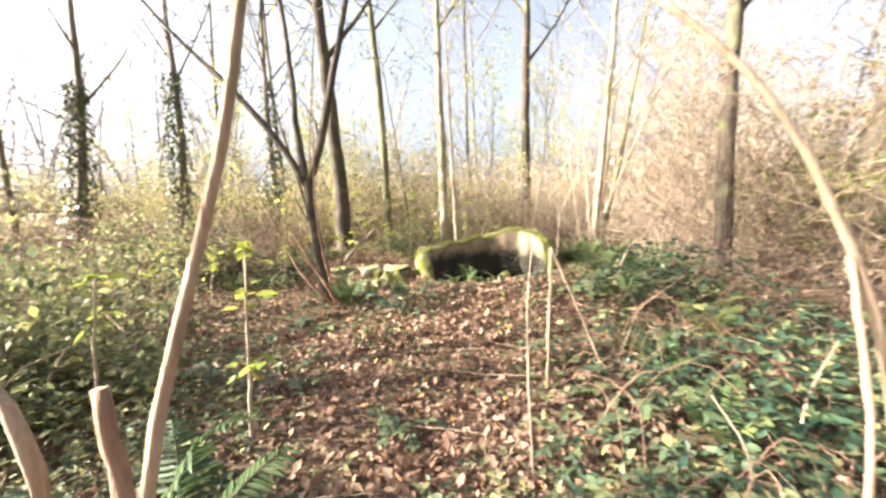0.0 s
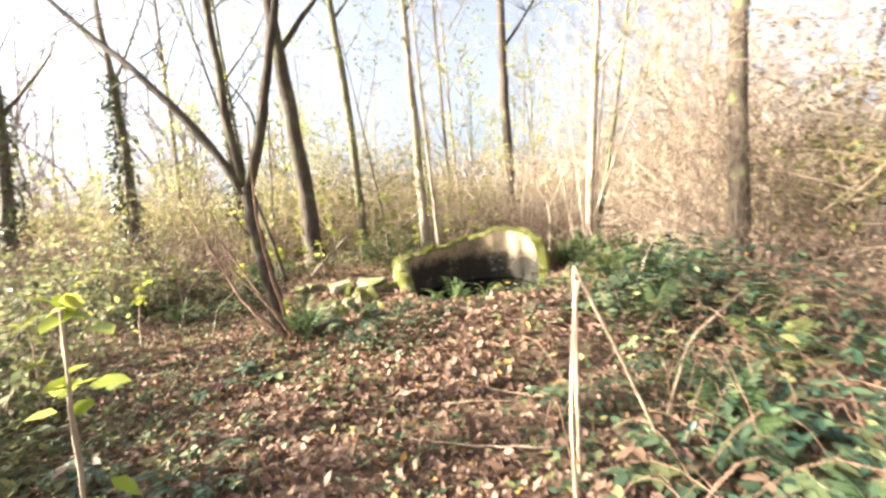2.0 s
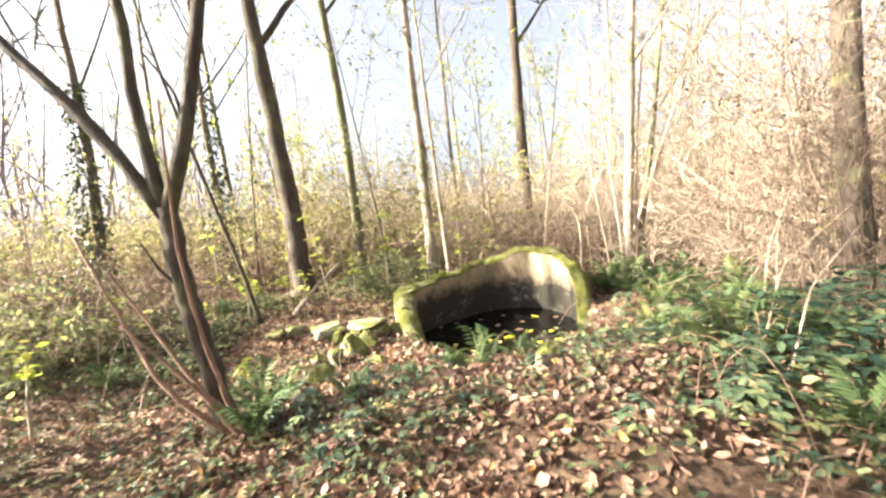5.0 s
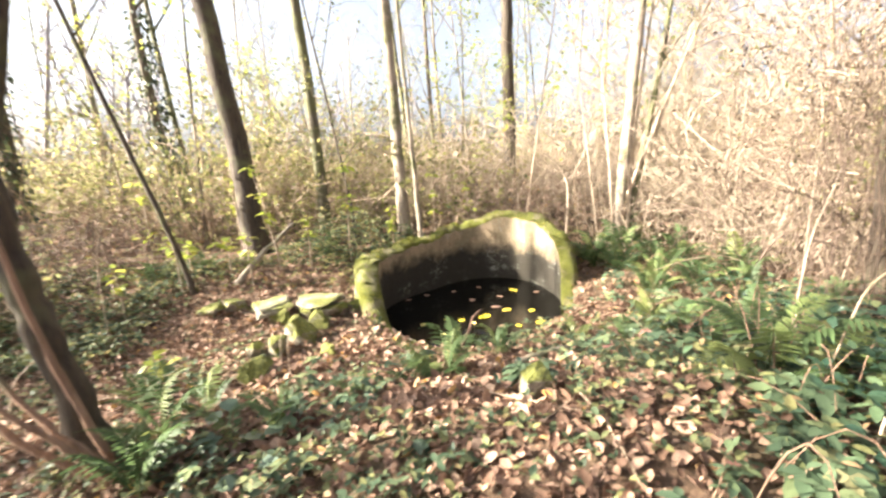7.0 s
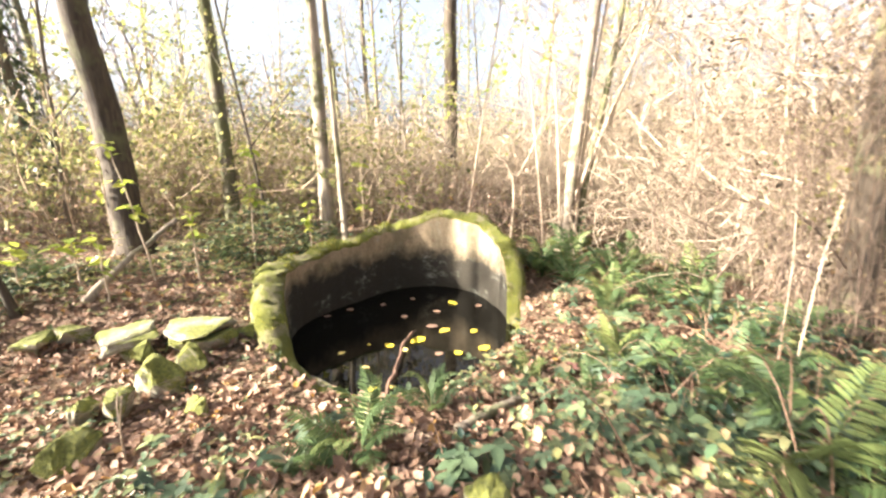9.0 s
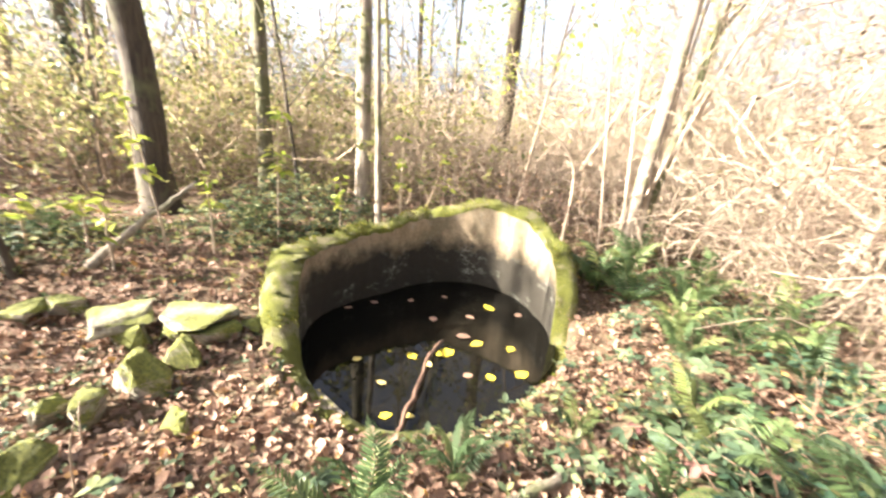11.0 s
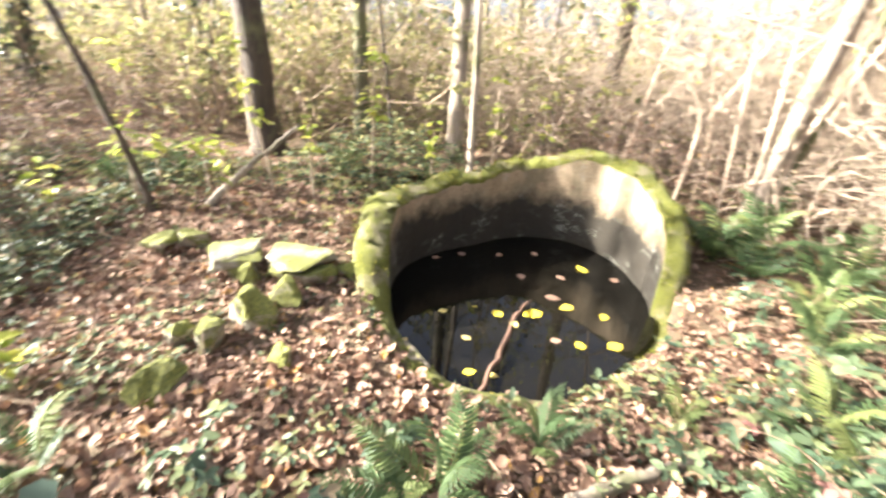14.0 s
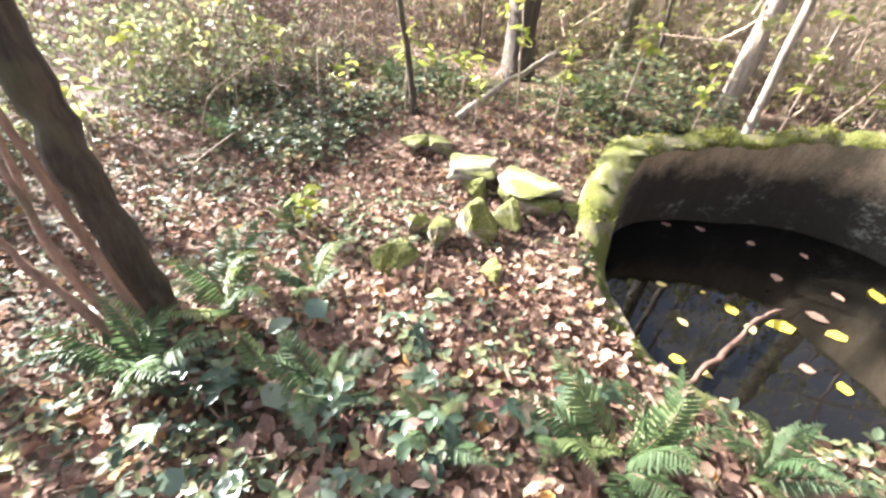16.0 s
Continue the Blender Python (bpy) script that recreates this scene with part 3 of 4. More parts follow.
def at_ground(x, y, dz=-0.02):
    return (x, y, gz(x, y) + dz)


limb_tree("tree", at_ground(0.27, 11.4), (-0.15, 0.2), 11, 0.115, 0.05, BARK_PALE, "slim straight tree with sunlit bark behind the basin", 11, 7, 160, 200, 0.5)
limb_tree("tree", at_ground(0.52, 9.95), (-0.2, 0.1), 6, 0.045, 0.015, BARK_PALE, "thin young tree stem behind the basin", 12, 4, 40, 60, 0.55)
limb_tree("tree", at_ground(-1.4, 12.2), (-0.5, 0.3), 11, 0.13, 0.05, BARK_MOSSY, "slim tree with a mossy sunlit trunk", 13, 7, 160, 260, 0.5)
limb_tree("tree", at_ground(-2.32, 10.6), (-0.65, 0.2), 10, 0.2, 0.08, BARK_DARK, "dark leaning tree trunk with ivy-brown bark", 14, 7, 160, 120, 0.45)
limb_tree("tree", at_ground(3.1, 13.6), (-0.1, 0.2), 12, 0.17, 0.07, BARK_DARK, "tree trunk wrapped in dry climbing stems", 15, 7, 180, 120, 0.45)
limb_tree("tree", at_ground(3.8, 10.0), (0.9, 0.3), 10, 0.095, 0.04, BARK_PALE, "pale tree of several stems in dry brush", 16, 7, 180, 120, 0.35)
limb_tree("tree", at_ground(3.98, 10.15), (1.9, 0.5), 8, 0.06, 0.025, BARK_MOSSY, "leaning mossy stem beside a pale tree", 17, 6, 120, 60, 0.35)
limb_tree("tree", at_ground(3.7, 10.1), (2.8, -0.3), 6.5, 0.032, 0.014, TWIG_PALE, "slanting pale stem beside a pale tree", 18, 4, 60, 0, 0.35)
limb_tree("tree", at_ground(4.65, 6.55), (0.3, 0.2), 9, 0.14, 0.08, BARK_DARK, "dark tree trunk behind tangled dry stems", 19, 6, 200, 150, 0.4)
limb_tree("tree", at_ground(6.3, 5.95), (1.7, 0.1), 9, 0.33, 0.2, BARK_DARK, "thick leaning trunk patched with moss", 20, 6, 120, 100, 0.45)
limb_tree("tree", at_ground(-2.3, 8.4), (-1.2, 0.1), 5, 0.032, 0.016, BARK_DARK, "thin leaning brown stem among young shoots", 21, 3, 30, 0, 0.5)

for i, (dx, dy, lx, ly, h, r) in enumerate(((-0.12, -0.05, -0.25, 0.1, 5, 0.022), (0.1, -0.12, 0.55, 0.0, 5.5, 0.028), (0.22, 0.05, 1.5, 0.1, 5, 0.02), (-0.2, 0.06, -0.7, 0.2, 4.5, 0.018))):
    limb_tree("tree", at_ground(3.85 + dx, 10.0 + dy), (lx, ly), h, r, 0.008, TWIG_PALE, "slender pale stem sprouting beside a pale tree", 30 + i, 4, 50, 0, 0.3)

# the forked tree by the path
fork = thing("forked_tree", "small dark tree that forks low, beside the leafy path", "tree", "woodland trees", at_ground(-1.5, 5.52))
b = np.array(fork.location)
v, f = gnarled([(0, 0, -0.2), (-0.01, 0, 0.3), (-0.07, -0.01, 0.75), (-0.14, -0.03, 1.25), (-0.16, -0.03, 1.62)], 0.078, 0.066, 12, 24, 0.12, 5)
foot = np.exp(-np.maximum(v[:, 2], 0) * 6)[:, None]
v[:, :2] += v[:, :2] * foot * 0.35
part("trunk", quads_mesh("trunk", v, f, BARK_DARK), fork)
for i, (pts, ra, rb) in enumerate((
        ([(-0.16, -0.03, 1.55), (-0.35, -0.03, 1.9), (-0.6, -0.02, 2.25), (-1.02, 0, 2.76), (-1.7, 0.1, 3.4), (-2.4, 0.2, 4.2)], 0.05, 0.015),
        ([(-0.16, -0.03, 1.55), (-0.22, -0.03, 1.85), (-0.27, 0, 2.2), (-0.29, 0, 2.8), (-0.4, 0.1, 3.8), (-0.6, 0.2, 4.8)], 0.05, 0.018),
        ([(-0.16, -0.03, 1.55), (-0.04, -0.03, 1.85), (0.03, 0, 2.1), (0.1, 0, 2.4), (0.2, 0, 2.85), (0.45, 0.1, 4.0), (0.6, 0.1, 5.2)], 0.058, 0.018),
        ([(0.02, 0, 2.0), (-0.05, 0.1, 2.4), (-0.3, 0.2, 2.75)], 0.016, 0.006),
        ([(-0.08, 0, 0.95), (-0.22, -0.1, 1.2), (-0.3, -0.14, 1.4)], 0.014, 0.006))):
    v, f = gnarled(pts, ra, rb, 8, 16, 0.12, 40 + i)
    part("limb", quads_mesh("limb", v, f, BARK_DARK), fork)
g = np.random.default_rng(77)
start = np.array([(-1.7, 0.1, 3.4), (-0.4, 0.1, 3.8), (0.45, 0.1, 4.0), (-1.0, 0, 2.76), (0.5, 0.1, 4.6), (-0.5, 0.2, 4.4)])[g.integers(0, 6, 120)] + g.normal(0, 0.2, (120, 3))
t = np.linspace(0, 1, 5)[None, :, None]
d = g.normal(0, 0.5, (120, 1, 3)) + (0, 0, 0.35)
v, f = tubes(start[:, None] + d * t + np.cumsum(g.normal(0, 0.04, (120, 5, 3)), 1), np.linspace(0.008, 0.002, 5)[None].repeat(120, 0), 3)
tagged(part("crown", mesh_of("crown", v, f, BARK_DARK), fork), kind="stuff")

# trees further off: a few kinds, copied
kinds = [limb_tree("tree", (-9.0, 17.5, gz(-9.0, 17.5)), (0.4, 0.2), 12, 0.1, 0.03, BARK, "slender leafless woodland tree in the distance", 51, 8, 150, 150, 0.4),
         limb_tree("tree", (-5.5, 15.5, gz(-5.5, 15.5)), (-0.5, 0.3), 13, 0.085, 0.025, BARK_MOSSY, "slender leafless woodland tree in the distance", 52, 8, 150, 250, 0.35),
         limb_tree("tree", (7.5, 18.0, gz(7.5, 18.0)), (0.2, -0.3), 11, 0.1, 0.035, BARK_PALE, "slender leafless woodland tree in the distance", 53, 8, 150, 130, 0.45),
         limb_tree("tree", (1.7, 19.0, gz(1.7, 19.0)), (-0.2, 0.2), 14, 0.09, 0.03, BARK, "slender leafless woodland tree in the distance", 54, 8, 150, 200, 0.5)]
g = np.random.default_rng(5)
placed = 0
while placed < 46:
    dist, az = 15 + 38 * g.random() ** 1.2, g.uniform(-2.6, 2.6) if placed > 34 else g.uniform(-1.25, 1.05)
    x, y = dist * math.sin(az), 3 + dist * math.cos(az)
    if -3.5 < x < 6 and y < 15 and y > -6:
        continue
    placed += 1
    o = kinds[placed % 4]
    copy_thing(o, pose(x, y, gz(x, y) - 0.05, g.normal(0, 2), g.normal(0, 2), g.uniform(0, 360)))
# extra trees out of view to the left, added to throw shade across the floor
for i, (x, y) in enumerate(((-9.0, 2.2), (-12.0, 1.2), (-15.0, 2.8), (-20.0, 1.6), (-11.0, 5.2), (-17.0, 5.4), (-14.0, 7.9), (-19.0, 8.6), (-21.0, 6.2), (-8.5, 0.4), (-7.6, 2.9), (-13.0, 2.4), (-18.0, 3.1), (-8.4, 5.0), (-13.0, 4.8))):
    copy_thing(kinds[i % 4], pose(x, y, gz(x, y) - 0.05, g.normal(0, 2), g.normal(0, 2), g.uniform(0, 360)))
# thin young trees standing among the brush
thin_kinds = [limb_tree("young_tree", at_ground(-3.6, 11.6), (0.5, 0.2), 6, 0.035, 0.012, BARK, "thin bare young tree among the brush", 71, 6, 60, 420, 0.25, "young trees"),
              limb_tree("young_tree", at_ground(1.9, 12.3), (-0.4, 0.3), 5, 0.03, 0.01, BARK_PALE, "thin bare young tree among the brush", 72, 6, 60, 380, 0.2, "young trees"),
              limb_tree("young_tree", at_ground(2.5, 10.9), (0.7, -0.1), 4.5, 0.024, 0.009, TWIG_PALE, "thin bare young tree among the brush", 73, 6, 60, 260, 0.15, "young trees"),
              limb_tree("young_tree", at_ground(-0.6, 11.2), (-0.8, 0.4), 5.5, 0.03, 0.01, BARK_DARK, "thin bare young tree among the brush", 74, 6, 60, 420, 0.2, "young trees", HEDGE)]
for i in range(26):
    x, y = g.uniform(-9.5, 8), g.uniform(12.5, 24)
    if abs(x - 0.3) < 0.5 or (y < 11.5 and 0 < x < 2.6):
        continue
    copy_thing(thin_kinds[i % 4], pose(x, y, gz(x, y) - 0.03, g.normal(0, 5), g.normal(0, 5), g.uniform(0, 360)))


# ---- undergrowth ----
def wisps(g, start, length, up, curl):
    """Thin shoots of five points from given starts, each bending its own way."""
    m = len(start)
    d = g.normal(0, 1, (m, 3)) + (0, 0, up)
    d /= np.linalg.norm(d, axis=1, keepdims=True)
    turn = g.normal(0, curl, (m, 3))
    pts = [start]
    for _ in range(4):
        pts.append(pts[-1] + d * (length / 4)[:, None])
        d = d + turn + g.normal(0, 0.18, (m, 3))
        d /= np.linalg.norm(d, axis=1, keepdims=True)
    out = np.stack(pts, 1)
    out[..., 2] = np.maximum(out[..., 2], 0.01)
    return out


def thicket(name, stems, shoots, reach, height, material, seed, thick=0.005, up=0.5, curl=0.25, leaves=0, leaf=None, leaf_size=(0.03, 0.075), low=0.0):
    """A rounded, uneven mass of brush about the origin: stems from the ground, a tangle of shoots, leaves."""
    g = np.random.default_rng(seed)

    def inside(m):
        a, r = g.uniform(0, 6.283, m), np.sqrt(g.random(m))
        x, y = reach[0] * r * np.cos(a), reach[1] * r * np.sin(a)
        lumps = np.array([noise.noise((p * 0.8, q * 0.8, seed * 2.3)) + 0.5 * noise.noise((p * 2.2, q * 2.2, seed * 1.3)) for p, q in zip(x, y)])
        return x, y, height * np.sqrt(1 - 0.85 * r ** 2) * np.clip(0.72 + 0.6 * lumps, 0.25, 1.2)

    x, y, top_ = inside(stems)
    ln = np.maximum(top_, 0.4) * g.uniform(0.7, 1.15, stems)
    main = wisps(g, np.stack([x * 0.8, y * 0.8, np.full(stems, -0.05)], 1), ln, 3.0, curl * 0.7)
    x, y, top_ = inside(shoots)
    z = top_ * (low + (1 - low) * g.random(shoots) ** 0.8)
    side = wisps(g, np.stack([x, y, z], 1), g.uniform(0.25, 1.0, shoots) ** 1.3 * min(1.5, height * 0.55), up, curl)
    taper = np.linspace(1, 0.35, 5)[None]
    v, f = joined([tubes(main, taper * ((0.8 + 2.4 * g.random(stems) ** 3) * thick)[:, None], 3), tubes(side, taper * ((0.4 + 1.9 * g.random(shoots) ** 3) * thick)[:, None], 3)])
    ob = part(name, mesh_of(name, v, f, material))
    if leaves:
        pool_ = side[:, 1:].reshape(-1, 3)
        at = pool_[g.integers(0, len(pool_), leaves)] + g.normal(0, 0.035, (leaves, 3))
        v, f = scatter(FLAKE, at, turns(g.uniform(0, 6.3, leaves), g.normal(0, 0.8, leaves), g.normal(0, 0.8, leaves)), g.uniform(*leaf_size, leaves))
        tagged(part("foliage", mesh_of("foliage", v, f, leaf or HEDGE), ob), kind="stuff")
    return ob


BRUSH_KINDS = {
    "dry": (thicket("thicket", 50, 460, (1.9, 1.6), 2.5, TWIG_PALE, 1, 0.0062, 0.4, 0.28, 700, WITHERED, (0.02, 0.045)), "tangled pale dry brush stems in sunlight", (1.5, 12.9)),
    "tall": (thicket("thicket", 60, 560, (1.8, 1.6), 8.0, TWIG_PALE, 2, 0.0068, 0.2, 0.3, 1100, WITHERED, (0.025, 0.055)), "tall mass of tangled pale dry climbers and withered leaves", (5.9, 9.6)),
    "dun": (thicket("thicket", 60, 480, (2.0, 1.6), 1.5, TWIG_DUN_SHADED, 3, 0.006, 0.3, 0.35, 900, LITTER, (0.03, 0.07)), "low brown mound of arching bramble stems and dead leaves", (-5.0, 8.7)),
    "green": (thicket("thicket", 34, 260, (1.7, 1.6), 3.9, TWIG, 4, 0.0075, 0.9, 0.18, 2300, HEDGE, (0.05, 0.11), 0.15), "slender bushes in sparse yellow-green leaf", (-1.4, 14.4)),
    "shrub": (thicket("thicket", 40, 200, (1.3, 1.3), 1.65, TWIG, 5, 0.005, 0.8, 0.25, 1900, SHRUB, (0.05, 0.1)), "leafy green shrub of thin brown stems", (-3.7, 3.4)),
    "shade": (thicket("thicket", 50, 480, (1.7, 1.5), 6.6, TWIG_DUN_SHADED, 6, 0.0068, 0.3, 0.3, 2400, WITHERED_SHADED, (0.035, 0.08)), "dense brown brush with fading leaves about a trunk, shade painted into its colour", (7.0, 7.4)),
    "far": (thicket("thicket", 40, 260, (2.6, 2.2), 4.2, TWIG, 7, 0.014, 0.7, 0.25, 1700, BRUSH, (0.08, 0.17)), "distant bushes in fading yellow-green leaf", (-12.0, 22.0)),
}
SPOTS = {
    "dry": ((2.9, 12.3), (0.1, 13.4), (4.0, 13.3), (1.9, 14.8), (5.0, 11.9), (-0.9, 14.6), (5.6, 14.2), (3.6, 15.4), (0.7, 16.2), (6.9, 12.6), (-2.6, 14.2), (5.9, 8.3), (4.9, 10.0), (-2.9, 16.4)),
    "tall": ((6.0, 8.4), (6.3, 11.4), (7.4, 9.2), (7.6, 11.8), (8.6, 8.0), (9.0, 10.6), (5.9, 13.4), (8.0, 14.0), (9.6, 13.0), (6.5, 15.8), (6.6, 8.0)),
    "dun": ((-6.4, 8.2), (-7.2, 9.8), (-4.7, 11.7), (-5.9, 10.7), (-3.9, 12.6), (-8.6, 8.4), (-9.0, 6.8), (2.3, 11.4), (3.9, 11.4), (-7.8, 11.6), (4.9, 4.4), (-9.5, 10.4)),
    "green": ((-3.0, 12.4), (-1.7, 13.2), (0.9, 12.4), (-0.2, 15.6), (-2.6, 15.2), (-6.0, 13.4), (1.2, 17.6), (3.4, 17.6), (-7.8, 14.6), (-4.9, 17.4), (-9.6, 13.2), (5.9, 17.8), (-11.0, 15.6), (6.7, 6.9), (-1.6, 18.6), (7.0, 5.9)),
    "shrub": ((-4.4, 2.6), (-4.3, 4.6), (-5.1, 3.7), (-3.6, 1.7), (-5.2, 1.6), (-6.0, 5.4), (-6.2, 2.6), (-4.9, 7.1), (-5.2, 8.1)),
    "shade": ((7.9, 6.2), (7.6, 4.6), (8.9, 5.6), (6.9, 3.2), (8.6, 3.4), (6.4, 1.6), (5.3, 7.7)),
    "far": ((-14.5, 12.0), (-16.0, 17.0), (-13.0, 26.0), (12.0, 17.0), (-18.0, 9.0)),
}
g = np.random.default_rng(9)
for kind_, (master, words, (x, y)) in BRUSH_KINDS.items():
    tagged(master, words, "thicket", "woodland brush", "stuff")
    master.matrix_world = pose(x, y, gz(x, y))
    for x, y in SPOTS[kind_]:
        copy_thing(master, pose(x, y, gz(x, y), g.normal(0, 2), g.normal(0, 2), g.uniform(0, 360)) @ Matrix.Diagonal((*([g.uniform(0.85, 1.15)] * 2), g.uniform(0.8, 1.12), 1)))
for i in range(18):
    dist, az = g.uniform(17, 36), g.uniform(-1.3, 1.1)
    x, y = dist * math.sin(az), 3 + dist * math.cos(az)
    copy_thing(BRUSH_KINDS[("far", "far", "green")[i % 3]][0], pose(x, y, gz(x, y), 0, 0, g.uniform(0, 360)))
for i in range(7):
    az = math.pi + g.uniform(-1.2, 1.2)
    x, y = 9 * math.sin(az), 2 + 7 * math.cos(az)
    copy_thing(BRUSH_KINDS["shade"][0], pose(x, y, gz(x, y), 0, 0, g.uniform(0, 360)))

copy_thing(BRUSH_KINDS["shade"][0], pose(4.2, 6.5, gz(4.2, 6.5)) @ Matrix.Diagonal((0.36, 0.4, 0.95, 1)))

# bare woods far off on rising ground: trunks with branches all the way up
n_, k_ = 130, 42
az, dist = g.uniform(-1.35, 0.9, n_), g.uniform(30, 52, n_)
feet = np.stack([dist * np.sin(az), 3 + dist * np.cos(az), np.zeros(n_)], 1)
tall_ = g.uniform(0.75, 1.15, n_) * (13 - 6 * smooth(-0.5, 0.0, az))
stems_ = wisps(g, feet, tall_, 9.0, 0.03)
up_, who = g.uniform(0.12, 0.98, n_ * k_), np.repeat(np.arange(n_), k_)
seg, part_ = np.minimum((up_ * 4).astype(int), 3), ((up_ * 4) % 1)[:, None]
start = stems_[who, seg] * (1 - part_) + stems_[who, seg + 1] * part_
bough = wisps(g, start, g.uniform(0.12, 0.3, n_ * k_) * (1.15 - up_) * tall_[who], 0.7, 0.15)
taper = np.linspace(1, 0.35, 5)[None]
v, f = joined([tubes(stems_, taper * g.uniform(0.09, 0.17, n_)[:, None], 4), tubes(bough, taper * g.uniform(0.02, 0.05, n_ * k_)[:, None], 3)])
tagged(part("far_woods", mesh_of("far_woods", v, f, HAZE_WOOD)), "bare woods far off, pale grey haze painted into their bark", "woods", kind="stuff")

# trunks wrapped in ivy
for i, (x, y, h, r) in enumerate(((-9.4, 11.2, 7.5, 0.16), (-7.6, 12.6, 8.5, 0.14), (-10.6, 9.0, 8, 0.16), (-5.4, 14.6, 9, 0.12))):
    t_ = limb_tree("tree", at_ground(x, y), (0.3 - 0.2 * i, 0.2), h, r, 0.05, BARK, "tree trunk wrapped in dark green ivy", 81 + i, 5, 60, 60, 0.5)
    k_ = 1300
    up_, a_ = g.random(k_) ** 1.1, g.uniform(0, 6.3, k_)
    rr = (r * 1.3 + np.abs(g.normal(0, 0.16, k_))) * (1.1 - 0.5 * up_)
    at = np.stack([np.cos(a_) * rr + (0.3 - 0.2 * i) * up_ * 0.6, np.sin(a_) * rr + 0.12 * up_, up_ * h * 0.6], 1)
    v, f = scatter(FLAKE, at, turns(a_ - 1.57, g.normal(-0.9, 0.4, k_), g.normal(0, 0.4, k_)), g.uniform(0.08, 0.16, k_))
    tagged(part("ivy", mesh_of("ivy", v, f, IVY), t_, "dark green climbing ivy"), kind="stuff")


# ---- ferns ----
def frond_mesh(seed, curl=1.0, pairs=24):
    """One fern frond of length 1: a stalk and tapering pairs of toothed leaflets."""
    g = np.random.default_rng(seed)
    t = np.linspace(0, 1, 12)
    spine = np.stack([0.04 * np.sin(t * 3 + seed), t * 0.86, 0.42 * np.sin(t * 2.4) * curl], 1)
    v0, f0 = tubes(spine[None], (np.linspace(0.009, 0.002, 12))[None], 3)
    f0 = np.concatenate([f0[:, [0, 1, 2]], f0[:, [0, 2, 3]]])
    at, rot, size = [], [], []
    for i in range(pairs):
        s = 0.12 + 0.88 * i / pairs
        p = [np.interp(s, t, spine[:, c]) for c in range(3)]
        w = 0.2 * math.sin(min(1, (1 - s) * 1.25 + 0.02) * 1.5) * min(1, s * 3.2)
        for side in (-1, 1):
            at.append(p), rot.append((-side * (1.25 - 0.35 * s), g.normal(-0.15, 0.12), side * g.normal(0.25, 0.1))), size.append(max(0.02, w * g.uniform(0.9, 1.1)))
    rot = np.array(rot)
    narrow = (OVAL[0] * (0.34, 1, 0.8), OVAL[1])
    v1, f1 = scatter(narrow, np.array(at), turns(rot[:, 0], rot[:, 1], rot[:, 2]), np.array(size))
    v, f = joined([(v0, f0), (v1, f1)])
    return mesh_of("frond", v, f, FERN)


FRONDS = [frond_mesh(i, c) for i, c in enumerate((1.0, 0.7, 1.25, 0.4))]


def fern(x, y, size, count, yaw=None, sweep=6.283, lift=0.0, seed=0):
    g = np.random.default_rng(seed + 500)
    plant = thing("fern", "green fern with feathery arching fronds among dead leaves", "fern", "ferns", (x, y, gz(x, y) + lift))
    for i in range(count):
        o = part("frond", FRONDS[g.integers(4)], plant)
        a = (yaw or 0) + (i / count - 0.5) * sweep + g.normal(0, 0.15)
        s = size * g.uniform(0.75, 1.1)
        o.matrix_basis = pose(0, 0, 0, g.uniform(6, 40), g.normal(0, 8), math.degrees(a)) @ Matrix.Scale(s, 4)
    return plant


for i, (x, y, s, cnt) in enumerate((
        (-1.18, 5.3, 0.5, 8), (-1.3, 5.75, 0.5, 9), (0.2, 6.1, 0.36, 6), (-1.28, 6.2, 0.42, 7), (0.93, 6.58, 0.42, 8), (-0.86, 5.62, 0.32, 4), (-0.15, 5.8, 0.3, 4),
        (2.53, 6.9, 0.55, 8), (2.35, 6.45, 0.55, 8), (3.15, 8.6, 0.6, 9), (4.0, 9.8, 0.7, 8), (3.8, 7.3, 0.6, 9), (3.3, 8.0, 0.5, 8), (0.46, 6.22, 0.58, 9), (2.1, 5.25, 0.75, 9), (2.63, 5.95, 0.65, 9), (2.72, 5.4, 0.6, 9), (2.4, 4.9, 0.55, 8),
        (-0.6, 5.7, 0.4, 7), (4.0, 6.6, 0.7, 8), (2.72, 4.15, 0.6, 9), (2.35, 3.6, 0.6, 9), (2.9, 3.2, 0.55, 7), (-1.12, 1.6, 1.0, 5), (-3.4, 7.0, 0.45, 7), (-3.0, 8.9, 0.45, 7), (-2.6, 9.3, 0.45, 7), (-1.0, 10.1, 0.5, 7),
        (0.1, 10.2, 0.5, 7), (3.0, 9.4, 0.5, 8), (1.9, 6.3, 0.4, 7), (3.4, 5.0, 0.6, 8), (1.75, 6.9, 0.35, 6), (2.95, 8.9, 0.7, 9), (3.4, 9.1, 0.75, 9), (3.6, 8.4, 0.75, 9), (4.1, 8.7, 0.75, 9), (3.0, 7.6, 0.6, 9), (4.3, 7.9, 0.7, 8), (3.5, 7.6, 0.6, 8), (1.6, 3.0, 0.5, 7), (1.9, 4.2, 0.55, 8), (1.5, 2.2, 0.45, 6), (-1.9, 6.6, 0.35, 6))):
    fern(x, y, s, cnt, seed=i)

